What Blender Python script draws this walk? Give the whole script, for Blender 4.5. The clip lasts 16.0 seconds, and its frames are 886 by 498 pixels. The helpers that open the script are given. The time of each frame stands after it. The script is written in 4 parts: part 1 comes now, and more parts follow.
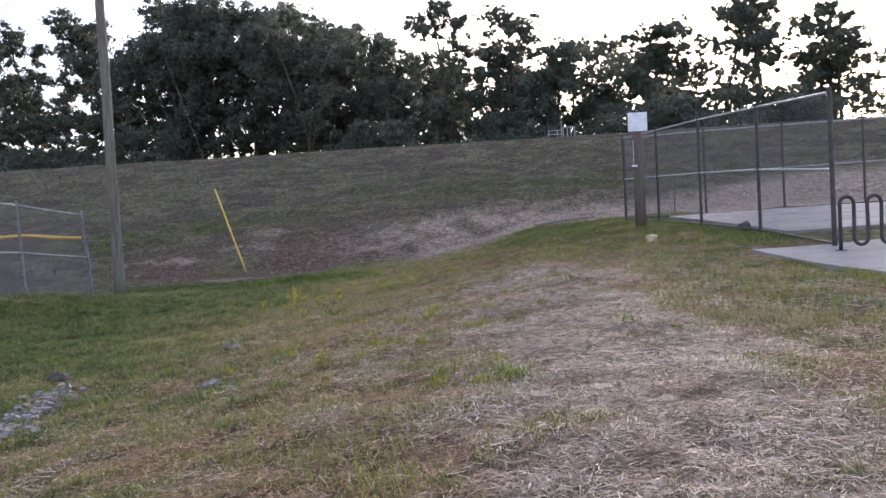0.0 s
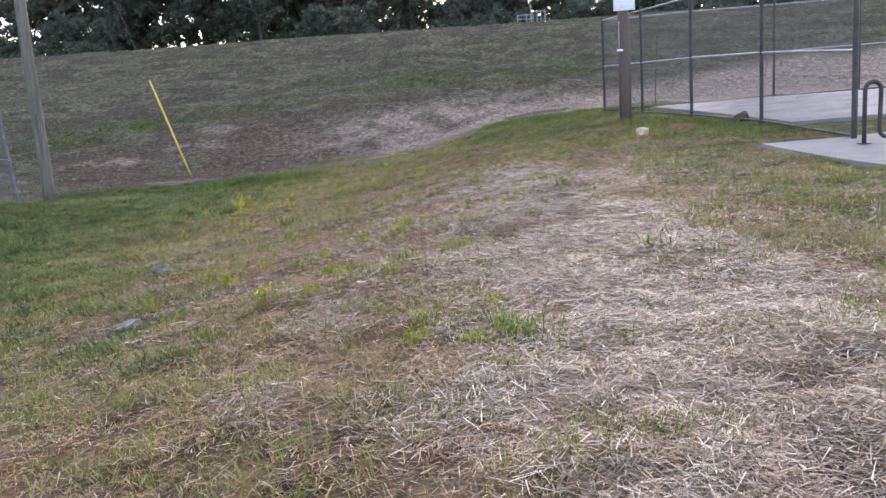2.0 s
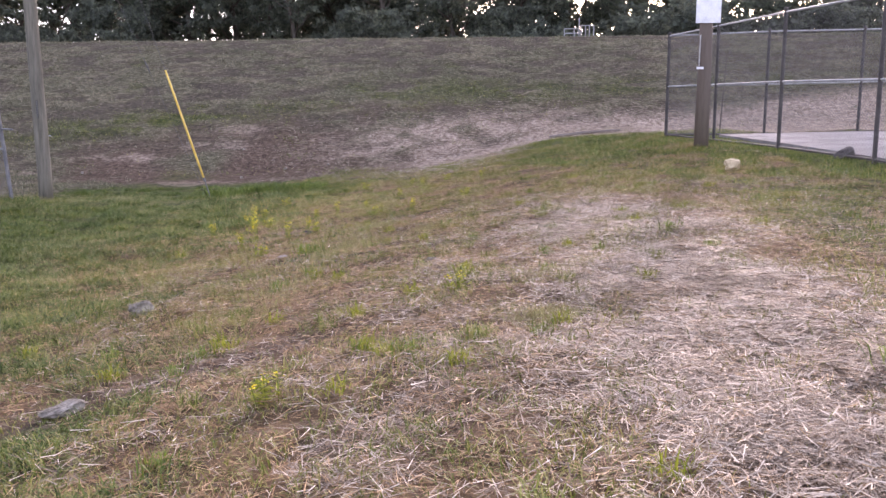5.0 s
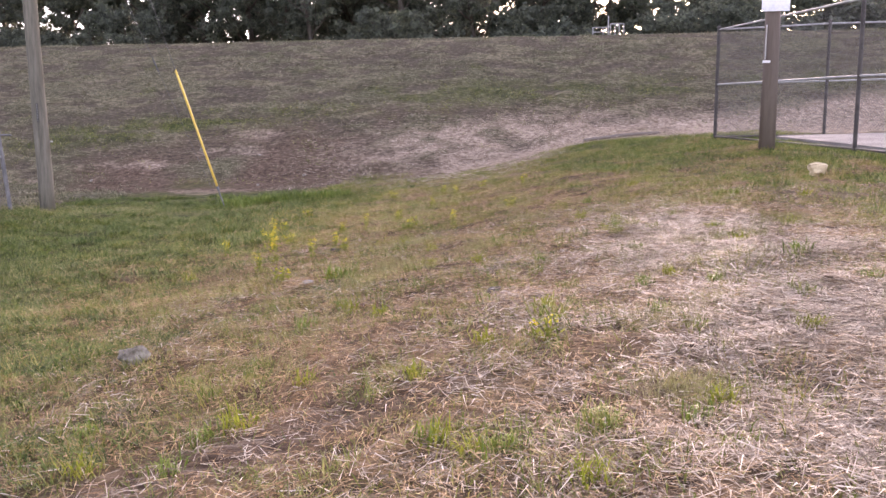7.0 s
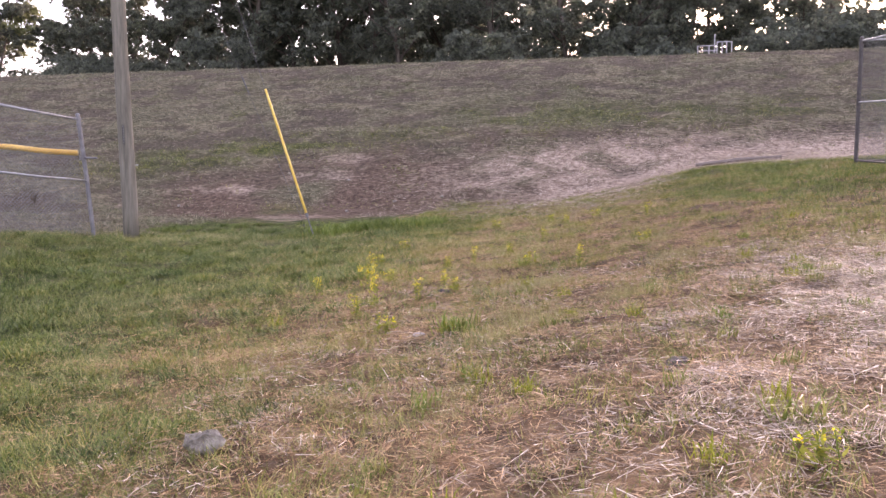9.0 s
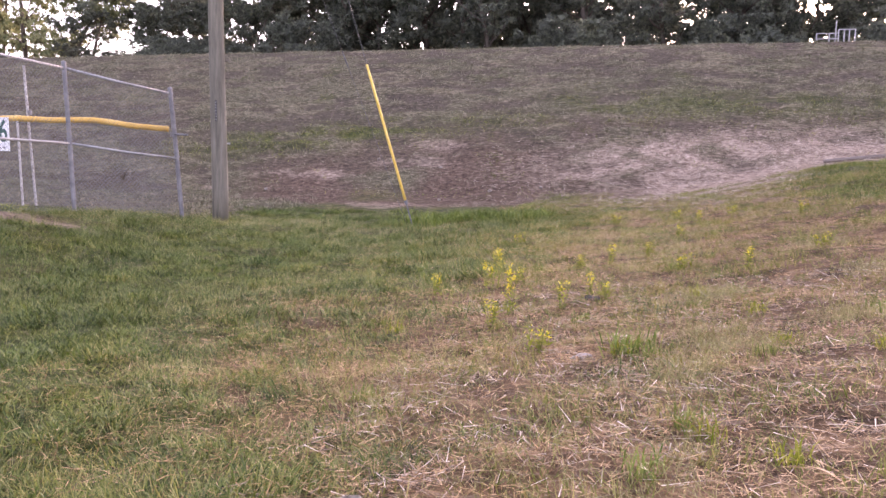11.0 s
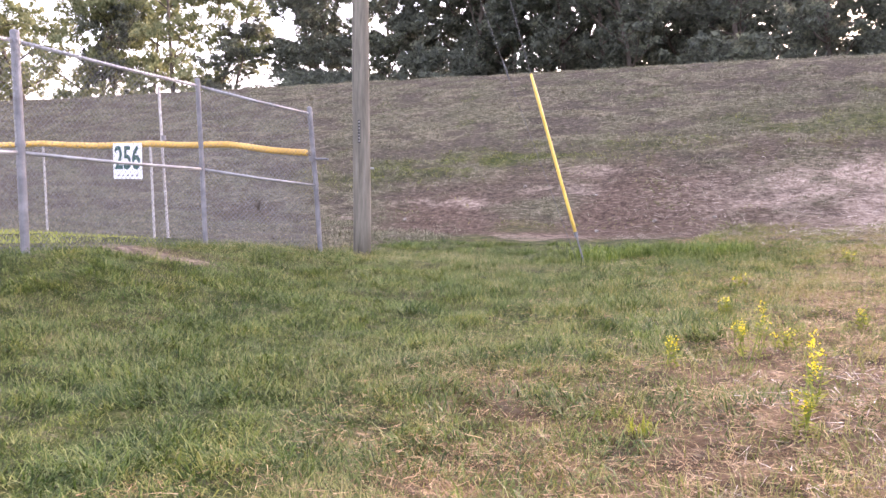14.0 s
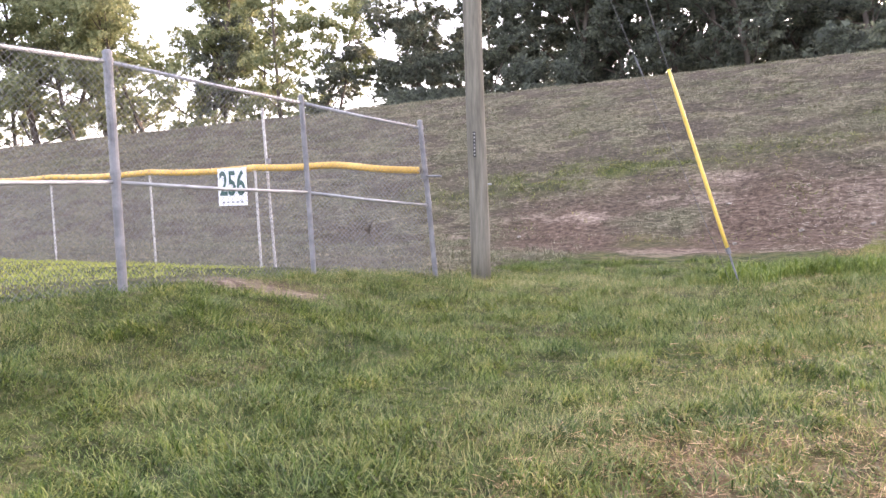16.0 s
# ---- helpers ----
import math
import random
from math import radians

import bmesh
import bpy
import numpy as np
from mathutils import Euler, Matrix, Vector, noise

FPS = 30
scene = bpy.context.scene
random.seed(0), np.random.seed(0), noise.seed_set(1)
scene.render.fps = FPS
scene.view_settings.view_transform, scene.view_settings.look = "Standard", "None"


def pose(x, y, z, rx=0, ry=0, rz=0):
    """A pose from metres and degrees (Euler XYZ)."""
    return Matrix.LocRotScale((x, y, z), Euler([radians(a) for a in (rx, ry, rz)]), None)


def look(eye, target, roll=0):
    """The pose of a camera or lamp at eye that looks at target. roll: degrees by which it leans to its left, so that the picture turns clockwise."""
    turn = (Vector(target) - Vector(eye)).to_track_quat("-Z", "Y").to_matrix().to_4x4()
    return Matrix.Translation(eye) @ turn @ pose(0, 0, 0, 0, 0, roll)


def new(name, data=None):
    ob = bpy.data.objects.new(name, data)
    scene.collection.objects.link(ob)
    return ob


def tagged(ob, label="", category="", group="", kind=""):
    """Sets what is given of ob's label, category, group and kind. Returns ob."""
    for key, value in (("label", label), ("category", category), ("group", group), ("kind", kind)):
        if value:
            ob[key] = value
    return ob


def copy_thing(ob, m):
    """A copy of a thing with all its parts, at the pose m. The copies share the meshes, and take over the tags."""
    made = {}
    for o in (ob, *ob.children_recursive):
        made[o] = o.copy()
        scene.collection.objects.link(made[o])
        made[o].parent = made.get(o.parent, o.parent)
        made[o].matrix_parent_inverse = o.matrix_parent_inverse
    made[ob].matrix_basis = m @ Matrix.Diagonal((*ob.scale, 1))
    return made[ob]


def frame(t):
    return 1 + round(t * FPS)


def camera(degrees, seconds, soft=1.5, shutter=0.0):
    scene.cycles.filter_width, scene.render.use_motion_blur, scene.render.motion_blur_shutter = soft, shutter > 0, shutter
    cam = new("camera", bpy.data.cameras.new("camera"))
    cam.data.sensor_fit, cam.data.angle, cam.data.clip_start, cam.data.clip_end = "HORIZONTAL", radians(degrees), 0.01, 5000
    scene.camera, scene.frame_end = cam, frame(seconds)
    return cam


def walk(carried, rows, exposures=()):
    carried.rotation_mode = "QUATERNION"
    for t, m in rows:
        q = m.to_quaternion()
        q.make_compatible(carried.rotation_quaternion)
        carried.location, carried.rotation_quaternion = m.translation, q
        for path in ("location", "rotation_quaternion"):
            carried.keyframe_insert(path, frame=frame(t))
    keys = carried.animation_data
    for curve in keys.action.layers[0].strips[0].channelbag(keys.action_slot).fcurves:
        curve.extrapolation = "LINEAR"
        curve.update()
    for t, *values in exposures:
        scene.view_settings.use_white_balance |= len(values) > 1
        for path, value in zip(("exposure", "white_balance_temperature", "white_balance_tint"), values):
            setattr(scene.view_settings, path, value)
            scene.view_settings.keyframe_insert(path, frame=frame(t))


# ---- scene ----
cam = camera(58.3, 16.0)
PATH = [
    (0, (0.539, 1.918, 1.089), (0.335, 3.907, 1.03), -3.0),
    (0.5, (0.505, 2.342, 1.149), (0.255, 4.325, 1.088), -0.8),
    (1, (0.424, 2.772, 1.134), (0.086, 4.741, 1.031), -2.9),
    (1.3, (0.388, 3.115, 1.105), (0.015, 5.065, 0.865), -5.2),
    (1.5, (0.366, 3.302, 1.082), (0.135, 5.261, 0.75), -5.9),
    (2, (0.285, 3.647, 1.119), (0.16, 5.616, 0.79), -3.7),
    (2.5, (0.215, 4.003, 1.155), (0.006, 5.986, 0.996), -1.8),
    (3, (0.1, 4.337, 1.172), (0.004, 6.324, 0.962), -0.7),
    (3.5, (0.115, 4.789, 1.149), (-0.122, 6.764, 0.939), 0.3),
    (4, (-0.004, 5.137, 1.143), (-0.287, 7.095, 0.851), -1.1),
    (4.5, (-0.134, 5.491, 1.125), (-0.257, 7.466, 0.833), -1.9),
    (5, (-0.288, 5.867, 1.139), (-0.457, 7.838, 0.842), -0.1),
    (5.2, (-0.314, 6.041, 1.179), (-0.587, 8.009, 0.949), 0.1),
    (7.3, (-0.874, 7.551, 1.095), (-1.077, 9.519, 0.807), -0.5),
    (7.5, (-0.909, 7.705, 1.097), (-1.167, 9.671, 0.831), -0.3),
    (8, (-1.085, 8.105, 1.125), (-1.497, 10.05, 0.907), -0.2),
    (10.3, (-2.066, 9.516, 0.954), (-2.462, 11.46, 0.705), -0.8),
    (10.5, (-2.181, 9.633, 0.961), (-2.61, 11.565, 0.667), -0.5),
    (11, (-2.37, 9.88, 0.943), (-2.949, 11.779, 0.701), 1.1),
    (11.5, (-2.565, 10.166, 0.924), (-3.062, 12.073, 0.588), 0.8),
    (12, (-2.774, 10.536, 0.908), (-3.423, 12.401, 0.591), 0.4),
    (12.5, (-3.035, 10.78, 0.828), (-3.677, 12.662, 0.612), 0.9),
    (13, (-3.286, 11.014, 0.871), (-3.947, 12.888, 0.641), 1.6),
    (13.5, (-3.432, 11.353, 0.874), (-4.263, 13.163, 0.689), 1.7),
    (14, (-3.681, 11.565, 0.827), (-4.554, 13.356, 0.657), 0.5),
    (14.5, (-3.873, 11.772, 0.892), (-4.717, 13.577, 0.731), -0.9),
    (15, (-4.019, 12.081, 0.846), (-4.959, 13.841, 0.719), -0.3),
    (15.5, (-4.217, 12.311, 0.849), (-5.245, 14.019, 0.687), -1.9),
    (16, (-4.5, 12.484, 0.847), (-5.601, 14.149, 0.718), -1.7),
]
# the phone's own exposure and white balance drift as it turns away from the sun
LIGHT = [(0, 0.99, 6000, 24), (1.0, 1.24, 6400, 18), (2, 1.46, 6050, 20), (2.5, 1.36, 5800, 28), (3.0, 1.3, 5950, 27), (3.5, 1.3, 6050, 23), (5, 1.67, 6500, 34), (7.5, 1.83, 6950, 36), (11, 2.0, 6850, 44), (12.5, 2.1, 6750, 45), (14, 2.42, 6750, 38), (16, 2.47, 6900, 30)]
walk(cam, [(t, look(eye, target, roll)) for t, eye, target, roll in PATH], LIGHT)

# ---------------------------------------------------------------- light
SUN_ROT, SUN_EL = 15.0, 17.0      # degrees right of straight ahead, degrees up
world = bpy.data.worlds.new("sky")
scene.world = world
world.use_nodes = True
wn = world.node_tree
sky = wn.nodes.new("ShaderNodeTexSky")
sky.sky_type = "NISHITA"
sky.sun_disc = False
sky.sun_elevation, sky.sun_rotation = math.radians(SUN_EL), math.radians(SUN_ROT)
sky.air_density, sky.dust_density, sky.ozone_density = 1.0, 2.0, 1.0
haze = wn.nodes.new("ShaderNodeMix")       # thin bright overcast over the clear sky
haze.data_type, haze.blend_type = "RGBA", "ADD"
haze.inputs[0].default_value = 1.0
haze.inputs[7].default_value = (1.9, 1.93, 2.0, 1)
wn.links.new(sky.outputs[0], haze.inputs[6])
wn.links.new(haze.outputs[2], wn.nodes["Background"].inputs[0])
wn.nodes["Background"].inputs[1].default_value = 0.15
sun = new("sun", bpy.data.lights.new("sun", "SUN"))
sun.data.energy, sun.data.angle, sun.data.color = 2.4, math.radians(4), (1.0, 0.87, 0.74)
sun.matrix_world = pose(0, 0, 60, -(90 - SUN_EL), 0, -SUN_ROT)

# ---------------------------------------------------------------- helpers
RNG = np.random.default_rng(7)


class Build:
    """Collects the vertices and faces of one mesh."""

    def __init__(self):
        self.v, self.f = [], []

    def add(self, verts, faces):
        n = len(self.v)
        self.v += [tuple(p) for p in verts]
        self.f += [tuple(i + n for i in f) for f in faces]
        return self

    def tube(self, points, radii, sides=8, caps=True, turn=0.0):
        pts = [Vector(p) for p in points]
        if not hasattr(radii, "__len__"):
            radii = [radii] * len(pts)
        verts, faces = [], []
        ref = None
        for i, p in enumerate(pts):
            d = (pts[min(i + 1, len(pts) - 1)] - pts[max(i - 1, 0)]).normalized()
            if ref is None:
                ref = d.orthogonal().normalized()
            ref = (ref - d * ref.dot(d)).normalized()
            side = d.cross(ref)
            for k in range(sides):
                a = turn + 2 * math.pi * k / sides
                verts.append(p + (ref * math.cos(a) + side * math.sin(a)) * radii[i])
        for i in range(len(pts) - 1):
            for k in range(sides):
                k2 = (k + 1) % sides
                faces.append((i * sides + k, i * sides + k2, (i + 1) * sides + k2, (i + 1) * sides + k))
        if caps:
            faces.append(tuple(reversed(range(sides))))
            faces.append(tuple((len(pts) - 1) * sides + k for k in range(sides)))
        return self.add(verts, faces)

    def box(self, centre, size, m=None, bevel=0.0):
        bm = bmesh.new()
        bmesh.ops.create_cube(bm, size=1.0)
        for w in bm.verts:
            w.co = Vector((w.co.x * size[0], w.co.y * size[1], w.co.z * size[2]))
        if bevel:
            bmesh.ops.bevel(bm, geom=bm.edges[:], offset=bevel, segments=2, affect="EDGES", profile=0.6)
        m = m or Matrix.Identity(4)
        c = Vector(centre)
        bm.verts.index_update()
        self.add([m @ w.co + c for w in bm.verts], [[w.index for w in f.verts] for f in bm.faces])
        bm.free()
        return self

    def mesh(self, name, smooth=False):
        me = bpy.data.meshes.new(name)
        me.from_pydata(self.v, [], self.f)
        if smooth:
            me.polygons.foreach_set("use_smooth", [True] * len(me.polygons))
        me.update()
        return me


def thing(name, label, category, at=(0, 0, 0), group="", turn=0.0):
    ob = new(name)
    ob.matrix_world = pose(*at, 0, 0, turn)
    return tagged(ob, label, category, group)


def part(name, build, material, parent, label="", smooth=False, kind=""):
    me = build.mesh(name, smooth) if isinstance(build, Build) else build
    me.materials.clear()
    me.materials.append(material)
    ob = new(name, me)
    ob.parent = parent
    if label or kind:
        tagged(ob, label, kind=kind)
    return ob


def arrays_mesh(name, verts, quads=None, tris=None, smooth=False):
    me = bpy.data.meshes.new(name)
    nq = 0 if quads is None else len(quads)
    nt = 0 if tris is None else len(tris)
    me.vertices.add(len(verts))
    me.vertices.foreach_set("co", np.ascontiguousarray(verts, dtype=np.float32).ravel())
    loops = []
    if nq:
        loops.append(np.asarray(quads, dtype=np.int32).ravel())
    if nt:
        loops.append(np.asarray(tris, dtype=np.int32).ravel())
    loops = np.concatenate(loops)
    me.loops.add(len(loops))
    me.loops.foreach_set("vertex_index", loops)
    me.polygons.add(nq + nt)
    starts = np.concatenate([np.arange(nq) * 4, nq * 4 + np.arange(nt) * 3]).astype(np.int32)
    me.polygons.foreach_set("loop_start", starts)
    if smooth:
        me.polygons.foreach_set("use_smooth", np.ones(nq + nt, dtype=bool))
    me.update(calc_edges=True)
    return me


def lattice(ix, iy, seed):
    h = (ix.astype(np.int64) * 374761393 + iy.astype(np.int64) * 668265263 + seed * 2147483647) & 0xFFFFFFFF
    h = ((h ^ (h >> 13)) * 1274126177) & 0xFFFFFFFF
    return ((h ^ (h >> 16)) & 0xFFFF) / 65535.0


def vnoise(x, y, scale, seed=0):
    """Smooth value noise, 0 to 1, with features about scale metres across."""
    u, v = np.asarray(x, float) / scale, np.asarray(y, float) / scale
    iu, iv = np.floor(u), np.floor(v)
    fu, fv = u - iu, v - iv
    fu, fv = fu * fu * (3 - 2 * fu), fv * fv * (3 - 2 * fv)
    a, b = lattice(iu, iv, seed), lattice(iu + 1, iv, seed)
    c, d = lattice(iu, iv + 1, seed), lattice(iu + 1, iv + 1, seed)
    return (a * (1 - fu) + b * fu) * (1 - fv) + (c * (1 - fu) + d * fu) * fv


def fbm(x, y, scale, seed=0, octaves=3):
    total, weight, norm = 0, 1.0, 0
    for i in range(octaves):
        total = total + weight * vnoise(x, y, scale / 2 ** i, seed + 17 * i)
        norm += weight
        weight *= 0.55
    return total / norm


def step(a, b, v):
    t = np.clip((np.asarray(v, float) - a) / (b - a), 0, 1)
    return t * t * (3 - 2 * t)


# ---------------------------------------------------------------- the lie of the land
CREST_Y, CREST_Z = 42.4, 5.32


def meadow(x, y):
    """The ground at the foot of the levee: a shelf, a swale and the raised ball field."""
    x, y = np.asarray(x, float), np.clip(np.asarray(y, float), -2, 30)
    u = (y - 15) / 10
    shelf = 0.5 + 0.5 * np.tanh((x + 1.0) / 2.2)
    field = 0.5 - 0.5 * np.tanh((x + 10.2) / 1.3)
    swale = np.exp(-((x + 4.6) / 2.4) ** 2)
    near = 0.5 - 0.5 * np.tanh((y - 21.6) / 1.6)
    far = np.tanh(x / 8)
    return (-0.268 + 0.085 * u + shelf * (0.515 + 0.344 * u + 0.013 * u * u) + field * (0.034 + 0.469 * near)
            + swale * (-0.077 + 0.274 * u - 0.106 * u * u) + 0.301 * far
            - 0.17 * np.exp(-((x - 6.2) / 2.6) ** 2 - ((y - 14) / 3.2) ** 2) + 0.13 * np.exp(-((x - 3.3) / 1.3) ** 2 - ((y - 22.6) / 1.8) ** 2)
            + 0.13 * np.exp(-((x + 10.4) / 1.5) ** 2 - ((y - 17.2) / 1.6) ** 2) - 0.10 * np.exp(-((x + 5.5) / 1.2) ** 2 - ((y - 15.1) / 1.4) ** 2))


def levee(y):
    y = np.asarray(y, float)
    front = 0.35 + 0.46 * (y - 31.6)
    back = CREST_Z - 0.42 * (y - 46.5)
    return np.minimum(np.minimum(front, CREST_Z), back)


def height(x, y):
    m, v = meadow(x, y), levee(y)
    k = 0.35
    h = np.clip(0.5 + 0.5 * (m - v) / k, 0, 1)
    z = v * (1 - h) + m * h + k * h * (1 - h)
    c = np.exp(-((np.asarray(y, float) - CREST_Y) / 0.8) ** 2) * 0.09
    return np.where(np.asarray(y, float) > 52, np.maximum(z, 0.9), z) - c


def on_levee(x, y):
    return step(-0.15, 0.35, levee(y) - meadow(x, y))


def ground(x, y):
    """Height with the small unevenness of the turf."""
    x, y = np.asarray(x, float), np.asarray(y, float)
    lv = mown(x, y)
    fine = (fbm(x, y, 0.9, 3) - 0.5) * 0.10 + (vnoise(x, y, 0.22, 5) - 0.5) * 0.03
    shelf = ((vnoise(x / 2.0, y, 0.5, 8) - 0.5) * 0.06 + (tufts(x, y) - 0.5) * 0.085) * (1 - 0.55 * step(40.0, 42.0, y))
    far = step(60, 120, np.hypot(x, y - 20))
    return height(x, y) + (fine * (1 - lv) + shelf * lv) * (1 - far)


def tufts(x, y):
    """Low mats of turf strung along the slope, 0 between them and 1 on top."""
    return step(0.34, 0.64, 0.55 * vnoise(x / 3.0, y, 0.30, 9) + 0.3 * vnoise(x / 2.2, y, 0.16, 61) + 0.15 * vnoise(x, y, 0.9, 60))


def mown(x, y):
    """Where the levee's mown turf grows: on the slope and behind the ball field's fence."""
    return np.maximum(on_levee(x, y), step(21.3, 22.4, y) * (1 - step(-11.5, -10.8, x)))


def gz(x, y):
    return float(ground(np.array([x]), np.array([y]))[0])


def cover(x, y):
    """What lies on the ground: shares of bare soil, straw and green grass, and pale sand."""
    x, y = np.asarray(x, float), np.asarray(y, float)
    n1, n2, n3 = fbm(x, y, 2.6, 21), fbm(x, y, 0.9, 22), fbm(x, y, 6.0, 23)
    lv = on_levee(x, y)
    edge = np.interp(y, [8, 12, 15, 17, 19, 22, 26], [-2.5, -4.3, -5.6, -5.3, -4.9, -4.3, -4.6])
    green = 1 - step(edge - 0.9, edge + 2.0, x + (n1 - 0.5) * 2.6)
    green = np.maximum(green, step(1.7, 3.2, x + (n1 - 0.5) * 2.4) * (0.55 + 0.5 * n2))
    green = np.maximum(green, step(18.5, 21.5, y + (n1 - 0.5) * 3) * step(-1.3, 0.9, x + (n1 - 0.5) * 1.6) * 0.85)
    green = np.clip(green + (n2 - 0.55) * 0.9 - step(0.54, 0.66, fbm(x, y, 0.7, 27)) * step(-6.4, -4.6, x) * 0.8, 0, 1) * (1 - lv)
    green = green * (1 - 0.85 * step(20.8, 21.8, y + (n2 - 0.5)) * (1 - step(-11.9, -11.0, x)))
    # the slope's own growth
    bank = np.exp(-((y - 33.8 - 0.25 * (x + 14)) / 0.95) ** 2 - ((x + 13.5) / 5.0) ** 2) * (0.2 + 0.8 * step(0.32, 0.58, vnoise(x / 2, y, 0.4, 26)))
    bank = np.maximum(bank, np.exp(-((y - 35.9 - 0.05 * x + (n3 - 0.5) * 3.0) / 1.2) ** 2) * step(0.30, 0.62, vnoise(x / 2.4, y, 0.5, 29)) * step(-12, -7, x) * 0.7)
    bank = np.maximum(bank, step(0.6, 0.75, n2) * step(0.5, 0.62, n1) * 0.45)
    green = np.maximum(green, bank * lv)
    strip = np.exp(-((x - 1.25 + 0.1 * np.clip(y - 9, 0, 7) + 0.6 * (n1 - 0.5)) / 0.8) ** 2) * (1 - step(15.0, 18.0, y))
    strip = np.maximum(strip, 0.6 * step(22.5, 26.5, y) * step(-6.0, -4.2, x) * (1 - step(-1.2, 0.4, x)))
    straw = np.clip(strip * (0.55 + 1.1 * n2) + (n2 - 0.5) * 0.7 * step(-2.4, -0.6, x) - 0.02, 0, 1) * (1 - green) * (1 - lv)
    # levee: worn reddish soil near its foot, a trodden path across it, sand round the court
    foot = step(27.5, 28.8, y) * (1 - step(31.5, 36.0, y + (n3 - 0.5) * 4)) * step(-17, -13, x) * (1 - step(2, 6, x))
    soil = foot * np.clip((n1 - 0.25 + 0.15 * step(-6, -9, x) * (1 - step(32.5, 34, y))) * 1.9 + (n2 - 0.5) * 1.2, 0, 1)
    soil = np.maximum(soil, np.exp(-((x + 11.3) / 1.2) ** 2 - ((y - 18.7) / 0.55) ** 2) * (0.6 + 0.8 * n2))
    soil = np.maximum(soil, step(0.58, 0.74, n1) * 0.7 * step(1.0, 2.0, x) * (1 - step(4, 7, x)) * (1 - lv) * (1 - step(16, 19, y)))
    rut = np.abs(y - 10.75 - 0.62 * (x + 2.3) + (n2 - 0.5) * 0.5) / 0.26
    soil = np.maximum(soil, np.exp(-rut ** 2 - ((x + 2.4) / 1.15) ** 4) * (0.45 + 0.9 * n2))
    soil = np.maximum(soil, np.exp(-((x + 0.06) / 0.28) ** 2 - ((y - 10.95) / 0.2) ** 2))
    soil = np.maximum(soil, step(0.66, 0.85, n2) * 0.6 * lv * (1 - step(34, 38, y)))
    mid = 31.3 + 0.22 * (x + 3) + 0.25 * np.sin(x * 0.7)
    wide = 0.5 + 0.09 * np.clip(x + 7, 0, 9)
    near = 1.9 * step(-5.5, -1.5, x) * (1 - step(-0.8, 1.2, x))
    sand = np.exp(-((y - mid) / (wide + np.where(y < mid, near, 0.0))) ** 2) * step(-6.5, 0.5, x + (n1 - 0.5) * 3)
    sand = np.maximum(sand, np.exp(-((y - mid - 1.3) / 1.5) ** 2 - ((x + 2.2) / 3.6) ** 2) * 1.0 * (0.3 + 0.7 * step(0.32, 0.6, vnoise(x / 1.6, y, 0.4, 25) * 0.6 + n2 * 0.4)))
    sand = np.maximum(sand, step(28.6, 29.4, y + (n1 - 0.5)) * (1 - step(33.0, 34.0, y)) * step(1.5, 3.5, x))
    sand = np.clip(sand * (0.1 + 1.1 * n2 + 0.35 * step(-1, 2, x)), 0, 1)
    # bare scraped patches low on the slope
    wob = (vnoise(x, y, 0.35, 71) - 0.5) * 1.1 + (vnoise(x, y, 0.14, 72) - 0.5) * 0.5
    for bx, by, rx, ry, k in ((-12.66, 31.4, 0.85, 0.28, 0.36), (-9.87, 33.3, 0.9, 0.3, 0.22), (-9.95, 32.3, 0.75, 0.35, 0.20), (-9.6, 28.3, 1.0, 0.9, 0.22),
                              (-14.2, 31.3, 0.7, 0.25, 0.16), (-10.8, 32.3, 0.6, 0.25, 0.2), (-7.4, 35.2, 0.7, 0.3, 0.18), (-16.0, 30.3, 0.8, 0.3, 0.18), (-11.3, 18.65, 1.3, 0.5, 0.18), (-11.2, 21.0, 0.5, 0.5, 0.24), (-11.5, 17.2, 0.4, 0.3, 0.25)):
        sand = np.maximum(sand, k * (1 - step(0.35, 1.3, np.hypot((x - bx) / rx, (y - by) / ry) + wob)))
    soil = np.clip(soil, 0, 1)
    return soil, np.clip(straw * (1 - 0.75 * soil), 0, 1), np.clip(green, 0, 1), sand


# ---------------------------------------------------------------- materials
def node_mat(name):
    m = bpy.data.materials.new(name)
    m.use_nodes = True
    nt = m.node_tree
    return m, nt, nt.nodes["Principled BSDF"]


def ramp(nt, fac, colours):
    r = nt.nodes.new("ShaderNodeValToRGB")
    el = r.color_ramp.elements
    n = len(colours)
    while len(el) < n:
        el.new(0.5)
    for i, c in enumerate(colours):
        el[i].position = i / (n - 1)
        el[i].color = (*c, 1)
    nt.links.new(fac, r.inputs[0])
    return r.outputs[0]


def noise_node(nt, coord, scale, detail=4.0, rough=0.6, stretch=None):
    n = nt.nodes.new("ShaderNodeTexNoise")
    n.inputs["Scale"].default_value, n.inputs["Detail"].default_value, n.inputs["Roughness"].default_value = scale, detail, rough
    if stretch:
        mp = nt.nodes.new("ShaderNodeMapping")
        mp.inputs["Scale"].default_value = stretch
        nt.links.new(coord, mp.inputs[0])
        coord = mp.outputs[0]
    nt.links.new(coord, n.inputs["Vector"])
    return n.outputs["Fac"]


def mix(nt, fac, a, b, mode="MIX"):
    n = nt.nodes.new("ShaderNodeMix")
    n.data_type, n.blend_type = "RGBA", mode
    for sock, v in ((n.inputs[0], fac), (n.inputs[6], a), (n.inputs[7], b)):
        if hasattr(v, "default_value") or hasattr(v, "links"):
            nt.links.new(v, sock)
        else:
            sock.default_value = v if not isinstance(v, tuple) else (*v, 1)
    return n.outputs[2]


